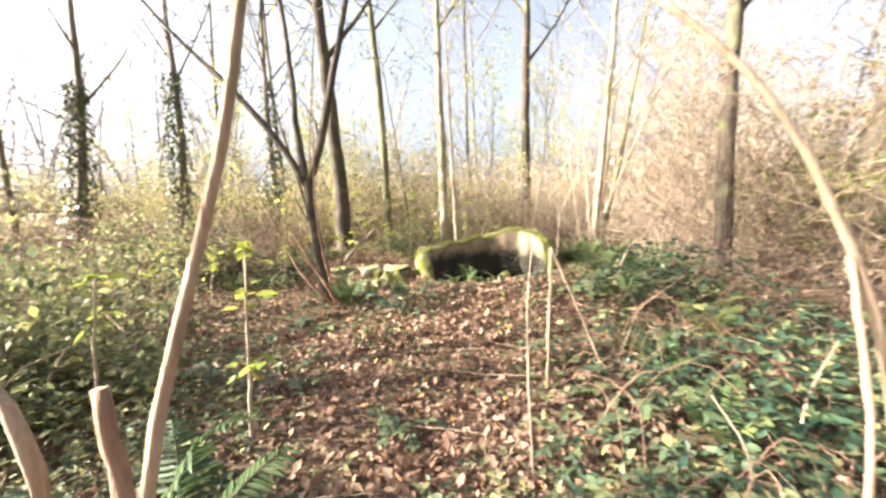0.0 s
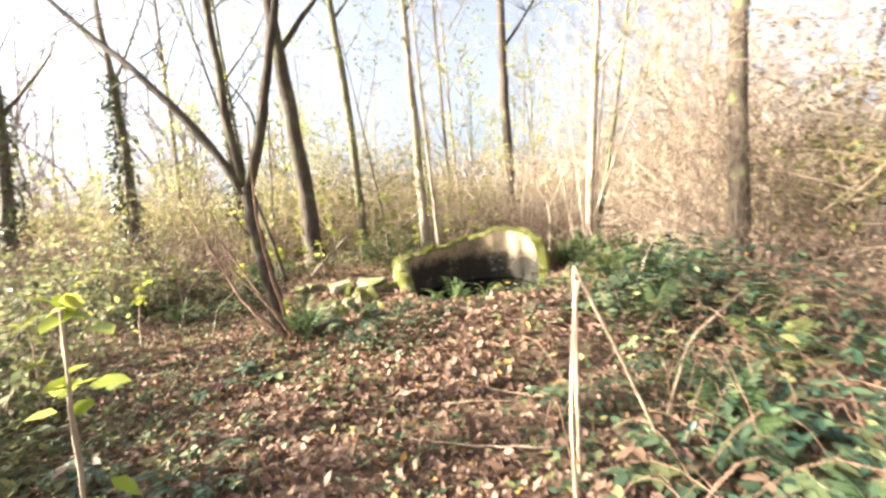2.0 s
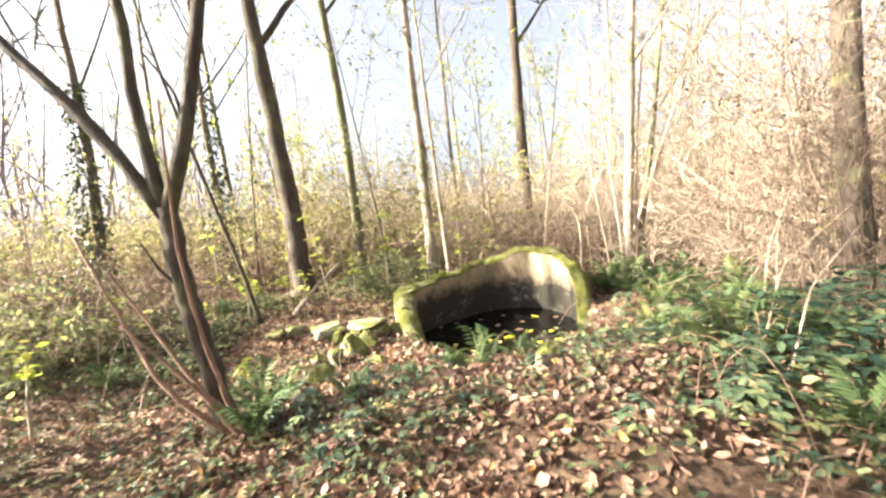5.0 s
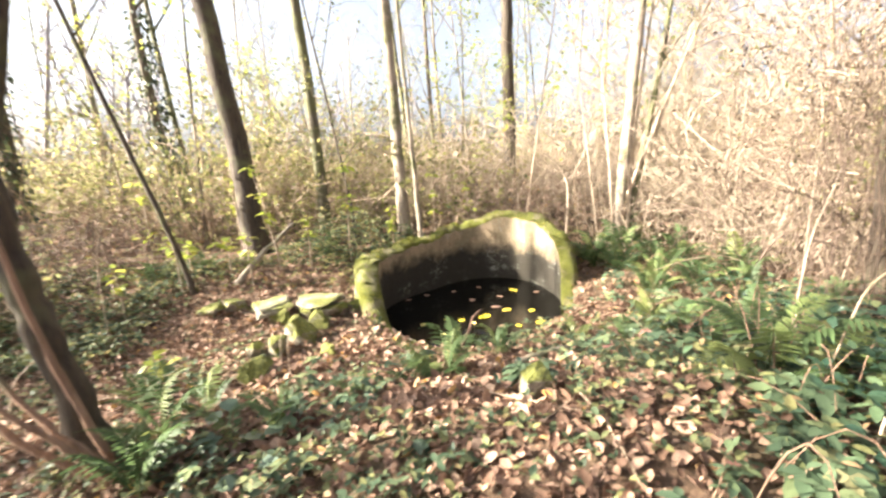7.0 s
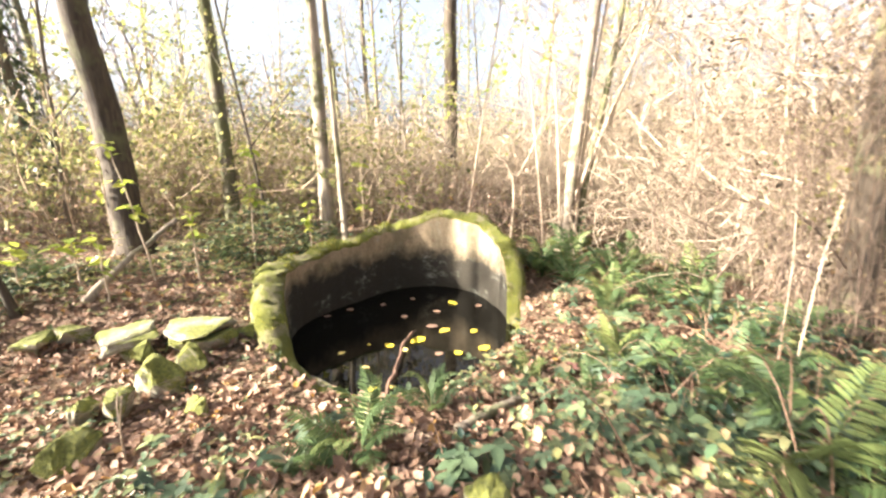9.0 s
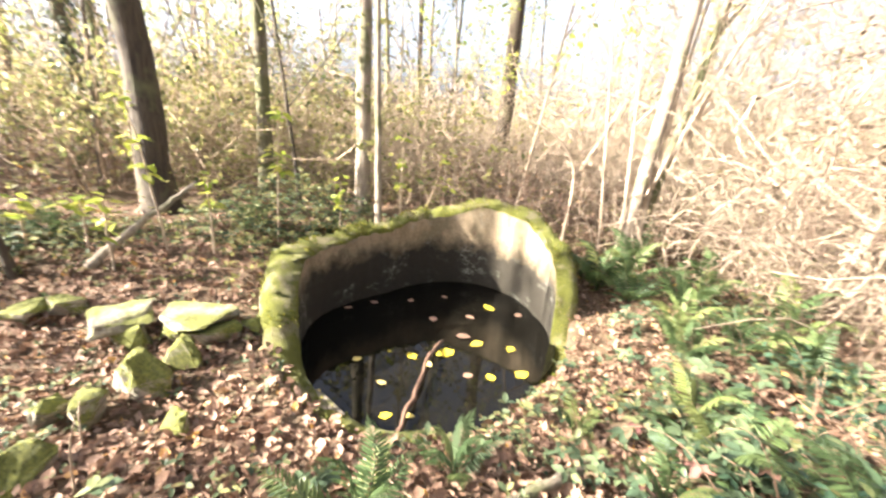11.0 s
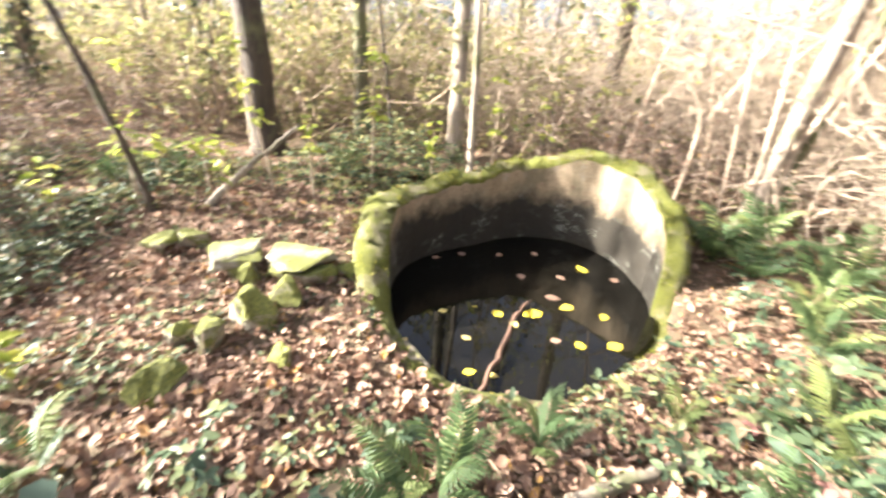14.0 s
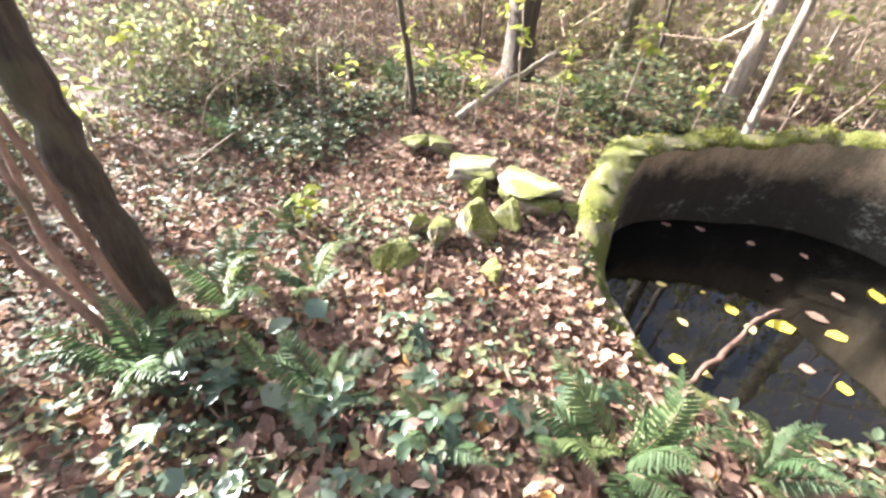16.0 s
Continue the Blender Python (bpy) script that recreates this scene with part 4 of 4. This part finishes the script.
# ---- leaf litter ----
def place_field(count, box, keep, seed):
    g = np.random.default_rng(seed)
    x, y = g.uniform(box[0], box[1], count), g.uniform(box[2], box[3], count)
    clump = np.array([noise.noise((a * 0.9, b * 0.9, seed * 1.7)) for a, b in zip(x, y)])
    ok = g.random(count) < keep(x, y, clump)
    ok &= np.hypot(x - BASIN[0], y - BASIN[1]) > basin_radius(np.arctan2(y - BASIN[1], x - BASIN[0])) + 0.1
    x, y = x[ok], y[ok]
    return np.stack([x, y, ground_height(x, y)], 1), g


def path_amount(x, y):
    """How bare of plants the ground is: the trodden way and the open leafy floor."""
    way = bell(x, 0, 0.0, 0, 0.75, 1) * smooth(7, 5, y)
    floor = bell(x, y, -1.2, 6.2, 1.7, 1.9) + bell(x, y, -0.8, 4.0, 1.3, 1.4) + 0.9 * bell(x, y, 0.5, 6.6, 1.6, 0.6) + 0.7 * bell(x, y, 1.2, 5.2, 0.9, 0.7) + 1.3 * bell(x, y, 2.2, 7.3, 0.8, 0.7) + 0.7 * bell(x, y, -2.0, 7.8, 1.6, 0.9)
    return np.clip(np.maximum(way, floor), 0, 1)


at, g = place_field(105000, (-5, 5, 0.3, 10.5), lambda x, y, c: 0.35 + 0.65 * path_amount(x, y), 3)
m = len(at)
at[:, 2] += g.uniform(0.0, 0.035, m)
near = bell(at[:, 0], at[:, 1], 0.3, 5.5, 1.6, 1.6) > 0.3
yaw, tip, roll, size = g.uniform(0, 6.3, m), g.normal(0, 0.45, m), g.normal(0, 0.6, m), 0.03 + 0.06 * g.random(m) ** 1.6
v, f = joined([scatter(t_, at[k_], turns(yaw[k_], tip[k_], roll[k_]), size[k_]) for t_, k_ in ((CURLED, near), (CURLED_SMALL, ~near))])
tagged(part("leaf_litter", mesh_of("leaf_litter", v, f, LITTER)), "dry curled brown leaves strewn over the woodland floor", "dead leaves", kind="stuff")
litter = bpy.data.objects["leaf_litter"]
single = [mesh_of("leaf", t_[0] * k_, t_[1], LITTER_SINGLE) for t_ in (CURLED, OVAL) for k_ in ((1, 1, 1), (1.3, 1, 0.7))]
at, g = place_field(700, (-1.4, 1.8, 5.5, 7.0), lambda x, y, c: 0.55 + 0 * x, 41)
for q in at[:300]:
    o = part("leaf", single[g.integers(4)], litter)
    o.matrix_basis = pose(q[0], q[1], q[2] + g.uniform(0.02, 0.045), g.normal(0, 22), g.normal(0, 25), g.uniform(0, 360)) @ Matrix.Scale(g.uniform(0.04, 0.075), 4)
at, g = place_field(30000, (-16, 14, -3, 24), lambda x, y, c: np.where((np.abs(x) < 5) & (y > 0.3) & (y < 10.5), 0, 0.9), 4)
m = len(at)
v, f = scatter(DIAMOND, at + (0, 0, 0.02), turns(g.uniform(0, 6.3, m), g.normal(0, 0.4, m), g.normal(0, 0.5, m)), g.uniform(0.07, 0.16, m))
tagged(part("leaf_litter", mesh_of("leaf_litter", v, f, LITTER)), "dry brown leaves on the ground between the trees", "dead leaves", kind="stuff")


# ---- green ground cover: bramble and ivy leaves in threes ----
def cover(name, count, box, keep, tall, sizes, material, label, seed, template=OVAL):
    at, g = place_field(count, box, keep, seed)
    m = len(at)
    at[:, 2] += g.random(m) ** 1.5 * tall(at[:, 0], at[:, 1]) + 0.02
    yaw, tip, roll, size = g.uniform(0, 6.3, m), g.normal(0.1, 0.35, m), g.normal(0, 0.35, m), g.uniform(*sizes, m)
    pieces = [scatter(template, at, turns(yaw + o, tip, roll), size * k) for o, k in ((0, 1.0), (1.9, 0.85), (-1.9, 0.85))]
    v, f = joined(pieces)
    tagged(part(name, mesh_of(name, v, f, material)), label, "undergrowth", kind="stuff")


cover("bramble_cover", 6000, (0.5, 4.8, 0.4, 9.5), lambda x, y, c: np.clip(0.25 - c * 1.3, 0, 1) * (1 - 0.6 * path_amount(x, y)), lambda x, y: 0.25 + 0 * x, (0.04, 0.085), GREEN, "light green bramble leaves over dead leaves", 27)
bush = lambda x, y: np.clip(bell(x, y, 2.2, 2.6, 1.1, 1.3) + bell(x, y, 2.9, 4.6, 1.0, 1.0) + 0.7 * bell(x, y, 3.2, 6.6, 1.2, 1.2), 0, 1)
cover("bramble_cover", 17000, (0.5, 4.6, 0.4, 9.5), lambda x, y, c: np.clip(bush(x, y) * 0.8 + c * 1.3, 0, 1) * (0.15 + bush(x, y)) * (1 - 0.75 * path_amount(x, y)), lambda x, y: 0.06 + 0.6 * bush(x, y), (0.05, 0.1), BRAMBLE_MASS, "dark green bramble leaves in a low tangle", 21)
cover("ivy_cover", 15000, (-5, 0.6, 0.4, 10.5), lambda x, y, c: np.clip(0.35 + c * 1.3, 0, 1) * (1 - 0.8 * path_amount(x, y)), lambda x, y: 0.05 + 0.5 * bell(x, y, -3.2, 2.4, 1.2, 1.3), (0.035, 0.075), GREEN, "low green ivy and bramble leaves over dead leaves", 22, DIAMOND)
cover("ivy_cover", 8500, (-2.8, 3.4, 1.2, 7.4), lambda x, y, c: np.clip(c * 2.1 + 0.26, 0, 1), lambda x, y: 0.09 + 0 * x, (0.03, 0.065), GREEN, "small green seedlings among dead leaves", 23)
cover("ivy_cover", 15000, (-9, 8, 8.4, 15), lambda x, y, c: np.clip(0.45 + c * 1.2, 0, 1), lambda x, y: 0.12 + 0.45 * smooth(9, 10.5, y), (0.04, 0.09), HEDGE, "yellow-green undergrowth at the foot of the trees", 24, DIAMOND)
cover("ivy_cover", 3600, (-5.2, -1.9, 7.0, 9.6), lambda x, y, c: np.clip(0.5 + c * 1.6, 0, 1) * smooth(-1.8, -2.8, x), lambda x, y: 0.16 + 0 * x, (0.045, 0.09), GREEN, "grey-green bramble leaves over the sunlit leaf floor", 29)
cover("shrub_cover", 9000, (-5.2, -1.3, 0.8, 5.6), lambda x, y, c: np.clip(bell(x, y, -3.3, 3.0, 1.2, 1.3) * 1.2 + c * 0.4, 0, 1), lambda x, y: 0.05 + 0.55 * bell(x, y, -3.3, 3.0, 1.2, 1.2), (0.05, 0.1), SHRUB, "leafy green shrubs and brambles beside the path", 26, DIAMOND)
cover("bramble_cover", 2600, (-2.0, 0.9, 9.0, 11.4), lambda x, y, c: np.clip(1.3 * bell(x, y, -0.5, 10.1, 0.9, 0.7), 0, 1), lambda x, y: 0.05 + 0.75 * bell(x, y, -0.5, 10.1, 0.9, 0.8), (0.05, 0.1), GREEN, "green bramble mound with glinting leaves behind the basin", 28)
at, g = place_field(2600, (0.6, 4.5, 1.2, 8.5), lambda x, y, c: bush(x, y) * (np.hypot(x - BASIN[0], y - BASIN[1]) > 2.4), 25)
m = len(at)
t = np.linspace(0, 1, 7)[None, :, None]
az = g.uniform(0, 6.3, m)
d = np.stack([np.cos(az), np.sin(az), az * 0], 1)[:, None] * g.uniform(0.2, 0.7, m)[:, None, None]
paths = at[:, None] + d * t + np.array([0, 0, 1.0]) * (np.sin(t * 2.6) * g.uniform(0.1, 0.5, m)[:, None, None])
sel = g.random(m) < 0.4
v, f = tubes(paths[sel], np.linspace(0.005, 0.002, 7)[None].repeat(sel.sum(), 0), 3)
tagged(part("bramble_stems", mesh_of("bramble_stems", v, f, TWIG_RED)), "thin brown arching bramble stems", "undergrowth", kind="stuff")


# ---- single bramble plants, leaf by leaf ----
TRIPLE = []
for turn_ in range(2):
    v, f = joined([scatter(OVAL, np.zeros((1, 3)), turns(np.array([o]), np.array([-0.1]), np.array([0.1 * turn_])), np.array([k])) for o, k in ((0.0, 1.0), (1.35, 0.8), (-1.35, 0.8))])
    TRIPLE.append(mesh_of("leaf", v, f, BRAMBLE))


def bramble(x, y, reach, stems, seed, leaf=0.07):
    g = np.random.default_rng(seed + 300)
    plant = thing("bramble", "low bramble plant with blue-green leaves in threes", "bramble", "bramble plants", (x, y, gz(x, y)))
    for s in range(stems):
        a, hgt, rr = g.uniform(0, 6.3), g.uniform(0.15, 0.45) * reach, reach * g.uniform(0.5, 1.0)
        t = np.linspace(0, 1, 9)
        p = np.stack([np.cos(a) * rr * t, np.sin(a) * rr * t, hgt * np.sin(t * 2.7) + 0.01], 1) + g.normal(0, 0.008, (9, 3))
        v, f = tubes(p[None], np.linspace(0.004, 0.0015, 9)[None], 4)
        stem = part("stem", mesh_of("stem", v, f, TWIG_RED), plant)
        for q in range(2, 9):
            o = part("leaf", TRIPLE[g.integers(2)], stem)
            o.matrix_basis = pose(p[q, 0], p[q, 1], p[q, 2] + 0.01, g.normal(-8, 14), g.normal(0, 14), math.degrees(a) - 90 + (50 if q % 2 else -50) + g.normal(0, 20)) @ Matrix.Scale(g.uniform(0.7, 1.3) * leaf, 4)


for i, (x, y, r, n_) in enumerate(((-0.78, 5.4, 0.5, 4), (-0.38, 5.5, 0.45, 4), (-0.1, 5.95, 0.4, 5), (1.5, 5.6, 0.45, 6), (1.15, 4.5, 0.45, 5), (-0.5, 5.0, 0.4, 5), (2.7, 6.9, 0.45, 6), (1.85, 6.4, 0.5, 6), (2.7, 7.5, 0.5, 6),
                                   (0.15, 4.9, 0.3, 4), (-1.2, 3.2, 0.4, 5), (0.95, 3.3, 0.45, 6), (0.8, 2.3, 0.45, 6), (1.2, 1.9, 0.5, 6), (0.7, 1.6, 0.4, 5), (1.8, 1.7, 0.5, 6), (-0.35, 2.6, 0.3, 4), (-1.6, 2.2, 0.5, 6), (-2.2, 3.4, 0.5, 6), (0.25, 6.3, 0.3, 4), (-0.6, 6.3, 0.35, 4),
                                   (2.9, 8.1, 0.5, 6), (1.6, 3.6, 0.6, 7), (2.2, 6.0, 0.5, 6), (-1.9, 1.5, 0.5, 6))):
    bramble(x, y, r, n_, i)
for i, (x, y, r, n_) in enumerate(((2.15, 5.7, 0.55, 6), (2.5, 6.2, 0.5, 6), (1.95, 5.2, 0.5, 6), (2.75, 6.55, 0.5, 5), (3.1, 7.1, 0.5, 5), (2.3, 6.9, 0.4, 5), (1.6, 2.7, 0.6, 7), (1.25, 2.6, 0.5, 6), (1.9, 3.1, 0.6, 6), (1.5, 4.6, 0.45, 5), (1.0, 5.9, 0.35, 4), (-1.5, 4.6, 0.4, 5))):
    bramble(x, y, r, n_, 60 + i, 0.1)


# ---- saplings with young leaves ----
YOUNG = mesh_of("leaf", *OVAL, LIME_SINGLE)


def sapling(x, y, height, lean, seed, clusters=2, leaf_size=0.12):
    g = np.random.default_rng(seed + 900)
    s = thing("sapling", "thin sapling with bright yellow-green young leaves", "sapling", "saplings", (x, y, gz(x, y)))
    pts = [(0, 0, -0.1), (lean[0] * 0.3, lean[1] * 0.3, height * 0.4), (lean[0], lean[1], height)]
    v, f = gnarled(pts, 0.013, 0.006, 6, 12, 0.3, seed)
    stem = part("stem", quads_mesh("stem", v, f, TWIG_PALE), s)
    for c in range(clusters):
        h = 1 - 0.3 * c * g.uniform(0.6, 1.2)
        p = np.array((lean[0] * h, lean[1] * h, height * h))
        for q in range(9):
            o = part("leaf", YOUNG, stem)
            o.matrix_basis = pose(*(p + g.normal(0, 0.04, 3)), g.normal(-12, 18), g.normal(0, 18), q * 137) @ Matrix.Scale(g.uniform(0.7, 1.2) * leaf_size, 4)


for i, (x, y, h, lx, ly) in enumerate(((-1.45, 9.0, 1.35, -0.2, 0), (-1.05, 9.0, 0.75, 0.0, 0), (-2.06, 8.9, 0.5, 0, 0), (-2.55, 8.9, 0.45, 0, 0), (-0.6, 9.6, 1.4, 0.05, 0), (0.07, 9.75, 0.95, 0, 0), (-2.5, 8.5, 0.7, 0, 0), (-1.7, 8.6, 0.6, 0, 0),
                                       (-3.0, 8.2, 0.5, 0, 0), (0.8, 10.6, 1.2, 0, 0), (1.4, 10.6, 0.9, 0, 0), (-3.9, 8.0, 0.8, 0, 0), (-4.4, 6.8, 0.9, 0, 0), (-3.3, 6.0, 0.8, 0.1, 0), (-2.2, 2.6, 1.0, 0.1, 0), (-3.0, 4.4, 0.8, 0, 0), (-2.6, 10.8, 1.6, 0, 0),
                                       (-3.6, 10.0, 1.3, 0, 0), (-1.2, 2.5, 1.15, 0.02, 0.05), (-1.8, 6.6, 0.35, 0, 0))):
    sapling(x, y, h, (lx, ly), i, 3 if h > 1 else 2)


# ---- fallen wood and single sticks ----
def stick(points, r0, r1, material, label, name="stick", seed=0, rough=0.18, sides=8):
    v, f = gnarled(points, r0, r1, sides, 18, rough, seed)
    return tagged(part(name, quads_mesh(name, v, f, material)), label, "stick", "sticks")


def on(x, y, up=0.02):
    return (x, y, gz(x, y) + up)


stick([on(-1.9, 8.6, 0.03), (-1.7, 9.0, 0.75), (-1.35, 9.5, 1.1)], 0.04, 0.022, BARK_PALE, "slanting pale dead stem behind the stones", "fallen_log", 1)
stick([on(-0.55, 0.7, 0), (-0.53, 0.73, 1.25), (-0.47, 0.74, 1.37), (-0.39, 0.77, 1.67), (-0.35, 0.8, 1.92), (-0.3, 0.85, 2.5)], 0.012, 0.009, TWIG, "thin bare sapling stem rising beside the path", seed=2, rough=0.08)
stick([on(-1.15, 1.05, 0), (-1.0, 1.0, 0.6), (-0.93, 0.99, 1.02), (-1.05, 1.02, 1.25), (-1.3, 1.05, 1.5)], 0.022, 0.015, TWIG, "leaning brown stem at the path's edge", seed=3)
stick([on(-0.72, 0.98, 0), (-0.75, 0.98, 0.9), (-0.81, 1.01, 1.22)], 0.024, 0.018, TWIG_RED, "broken brown stalk at the path's edge", seed=4)
stick([on(1.35, 1.15, 0), (1.13, 1.17, 1.28), (1.05, 1.2, 1.49), (0.95, 1.23, 1.74), (0.74, 1.26, 2.02), (0.55, 1.35, 2.2)], 0.015, 0.009, TWIG, "curved pale branch arching over the undergrowth", seed=5, rough=0.1)
stick([on(1.12, 1.12, 0), (1.1, 1.14, 1.01), (1.05, 1.19, 1.44)], 0.01, 0.009, TWIG, "upright pale broken stick", seed=6)
stick([on(0.42, 2.08, 0), (0.38, 2.03, 0.7), (0.37, 2.02, 1.15), (0.4, 2.02, 1.425)], 0.006, 0.0046, TWIG_PALE, "thin bent pale stick in the bramble", seed=7)
stick([on(0.72, 2.9, 0), (0.73, 2.91, 0.7), (0.75, 2.93, 1.29)], 0.012, 0.009, TWIG, "bent broken stick at the bramble's edge", seed=8)
stick([(0.75, 2.93, 1.28), (0.92, 2.9, 0.89), (1.08, 2.88, 0.5), on(1.15, 2.88, 0)], 0.01, 0.008, TWIG, "bent broken stick at the bramble's edge", seed=9)
stick([on(1.0, 6.25, 0.02), (1.35, 6.42, gz(1.35, 6.42) + 0.08), on(1.75, 6.62, 0.03)], 0.038, 0.024, BARK, "weathered root lying in the litter before the basin", "root", 10)
for i, (x, y) in enumerate(((-1.32, 5.38), (-1.26, 5.42), (-1.38, 5.42))):
    stick([on(x, y, -0.03), (x - 0.15 - 0.1 * i, y - 0.1, gz(x, y) + 0.35), (x - 0.5 - 0.25 * i, y - 0.25 + 0.2 * i, gz(x, y) + 0.9 + 0.3 * i)], 0.02, 0.008, TWIG_RED, "brown shoots springing from a stump", seed=20 + i)
stick([on(-1.36, 5.45, 0), (-1.5, 5.4, 1.0), (-1.55, 5.35, 1.7), (-1.5, 5.3, 2.6)], 0.018, 0.008, TWIG_RED, "brown shoot climbing beside the forked tree", seed=25)
for i, (x, y, ax, ay, h) in enumerate(((-3.2, 6.6, 0.4, 0.6, 0.9), (-2.6, 6.2, 0.3, 0.3, 0.6), (-3.8, 7.4, 0.2, 0.2, 1.4), (2.1, 5.0, 0.4, -0.2, 0.9), (1.9, 4.6, 0.9, 0.4, 0.8), (2.8, 5.8, 0.6, 0.3, 1.3), (1.4, 3.3, 0.6, 0.1, 0.7), (-2.8, 7.6, 0.1, 0.1, 1.3), (3.3, 6.2, 0.8, 0.7, 1.5),
                                       (-2.4, 3.4, -0.8, 0.5, 0.6), (1.7, 2.0, 0.4, 0.2, 0.6), (1.3, 1.7, -0.1, 0.2, 0.5), (-0.8, 6.6, 0.0, 0.1, 0.35), (-0.95, 6.9, 0.03, 0.0, 0.3), (2.6, 10.2, 0.3, 0.1, 1.6), (3.2, 10.0, -0.2, 0.2, 1.8))):
    stick([on(x, y, -0.03), (x + ax * 0.3, y + ay * 0.3, gz(x, y) + h * 0.65), (x + ax, y + ay, gz(x, y) + h)], 0.0065, 0.0035, TWIG_PALE if i % 3 else TWIG, "bare thin shoot standing in the undergrowth", seed=60 + i)
g = np.random.default_rng(31)
for i in range(40):
    x, y, a, ln = g.uniform(-3.4, 2.6), g.uniform(1.6, 7.0), g.uniform(0, 6.3), g.uniform(0.15, 0.5)
    if math.hypot(x - BASIN[0], y - BASIN[1]) < 1.9:
        continue
    ends = [(x + math.cos(a) * ln * s, y + math.sin(a) * ln * s) for s in (-1, 0, 1)]
    stick([on(ex, ey, 0.03 + 0.02 * g.random()) for ex, ey in ends], g.uniform(0.004, 0.009), 0.003, TWIG, "fallen twig lying on dead leaves", "twig", 100 + i, 0.3, 5)

stick([on(3.0, 10.1, -0.03), (3.06, 10.1, 1.25), (2.98, 10.1, 1.6), (2.6, 10.1, 1.9), (2.2, 10.15, 2.05)], 0.022, 0.01, TWIG_PALE, "pale stem bending over at its top behind the basin", seed=26, rough=0.1)
stick([(3.05, 10.1, 1.35), (3.3, 10.1, 1.8), (3.5, 10.1, 2.3)], 0.013, 0.007, TWIG_PALE, "pale side branch of a bending stem", seed=27, rough=0.1)

# broad grey-green leaves near the path's end
broad = mesh_of("leaf", OVAL[0] * (1.5, 1, 1), OVAL[1], GREY_GREEN)
for i, (x, y) in enumerate(((-0.57, 5.64), (-0.68, 5.56), (-0.61, 5.3), (-0.68, 5.21), (-1.05, 5.76), (-0.97, 6.02), (-0.62, 5.7), (2.0, 6.2), (2.2, 6.6), (1.9, 5.9), (2.5, 6.3), (1.4, 2.5), (1.6, 2.2), (1.5, 2.9), (2.0, 2.0), (1.25, 2.15))):
    o = part("broad_leaf", broad)
    s = g.uniform(0.1, 0.16)
    o.matrix_world = pose(x, y, gz(x, y) + g.uniform(0.05, 0.12), g.normal(8, 10), g.normal(0, 10), g.uniform(0, 360)) @ Matrix.Scale(s, 4)
    tagged(o, "broad grey-green leaf close to the ground", "leaf", "broad leaves")

# a rotten lump of wood in the litter
v, f = gnarled([(-0.52, 5.6, gz(-0.52, 5.6) + 0.02), (-0.44, 5.63, gz(-0.44, 5.63) + 0.035), (-0.36, 5.66, gz(-0.36, 5.66) + 0.02)], 0.05, 0.04, 10, 14, 0.5, 91)
tagged(part("rotten_wood", quads_mesh("rotten_wood", v, f, bark_material("rotten_wood", (0.06, 0.025, 0.015), (0.2, 0.09, 0.055), 0.0))), "crumbling red-brown lump of rotten wood", "rotten wood")
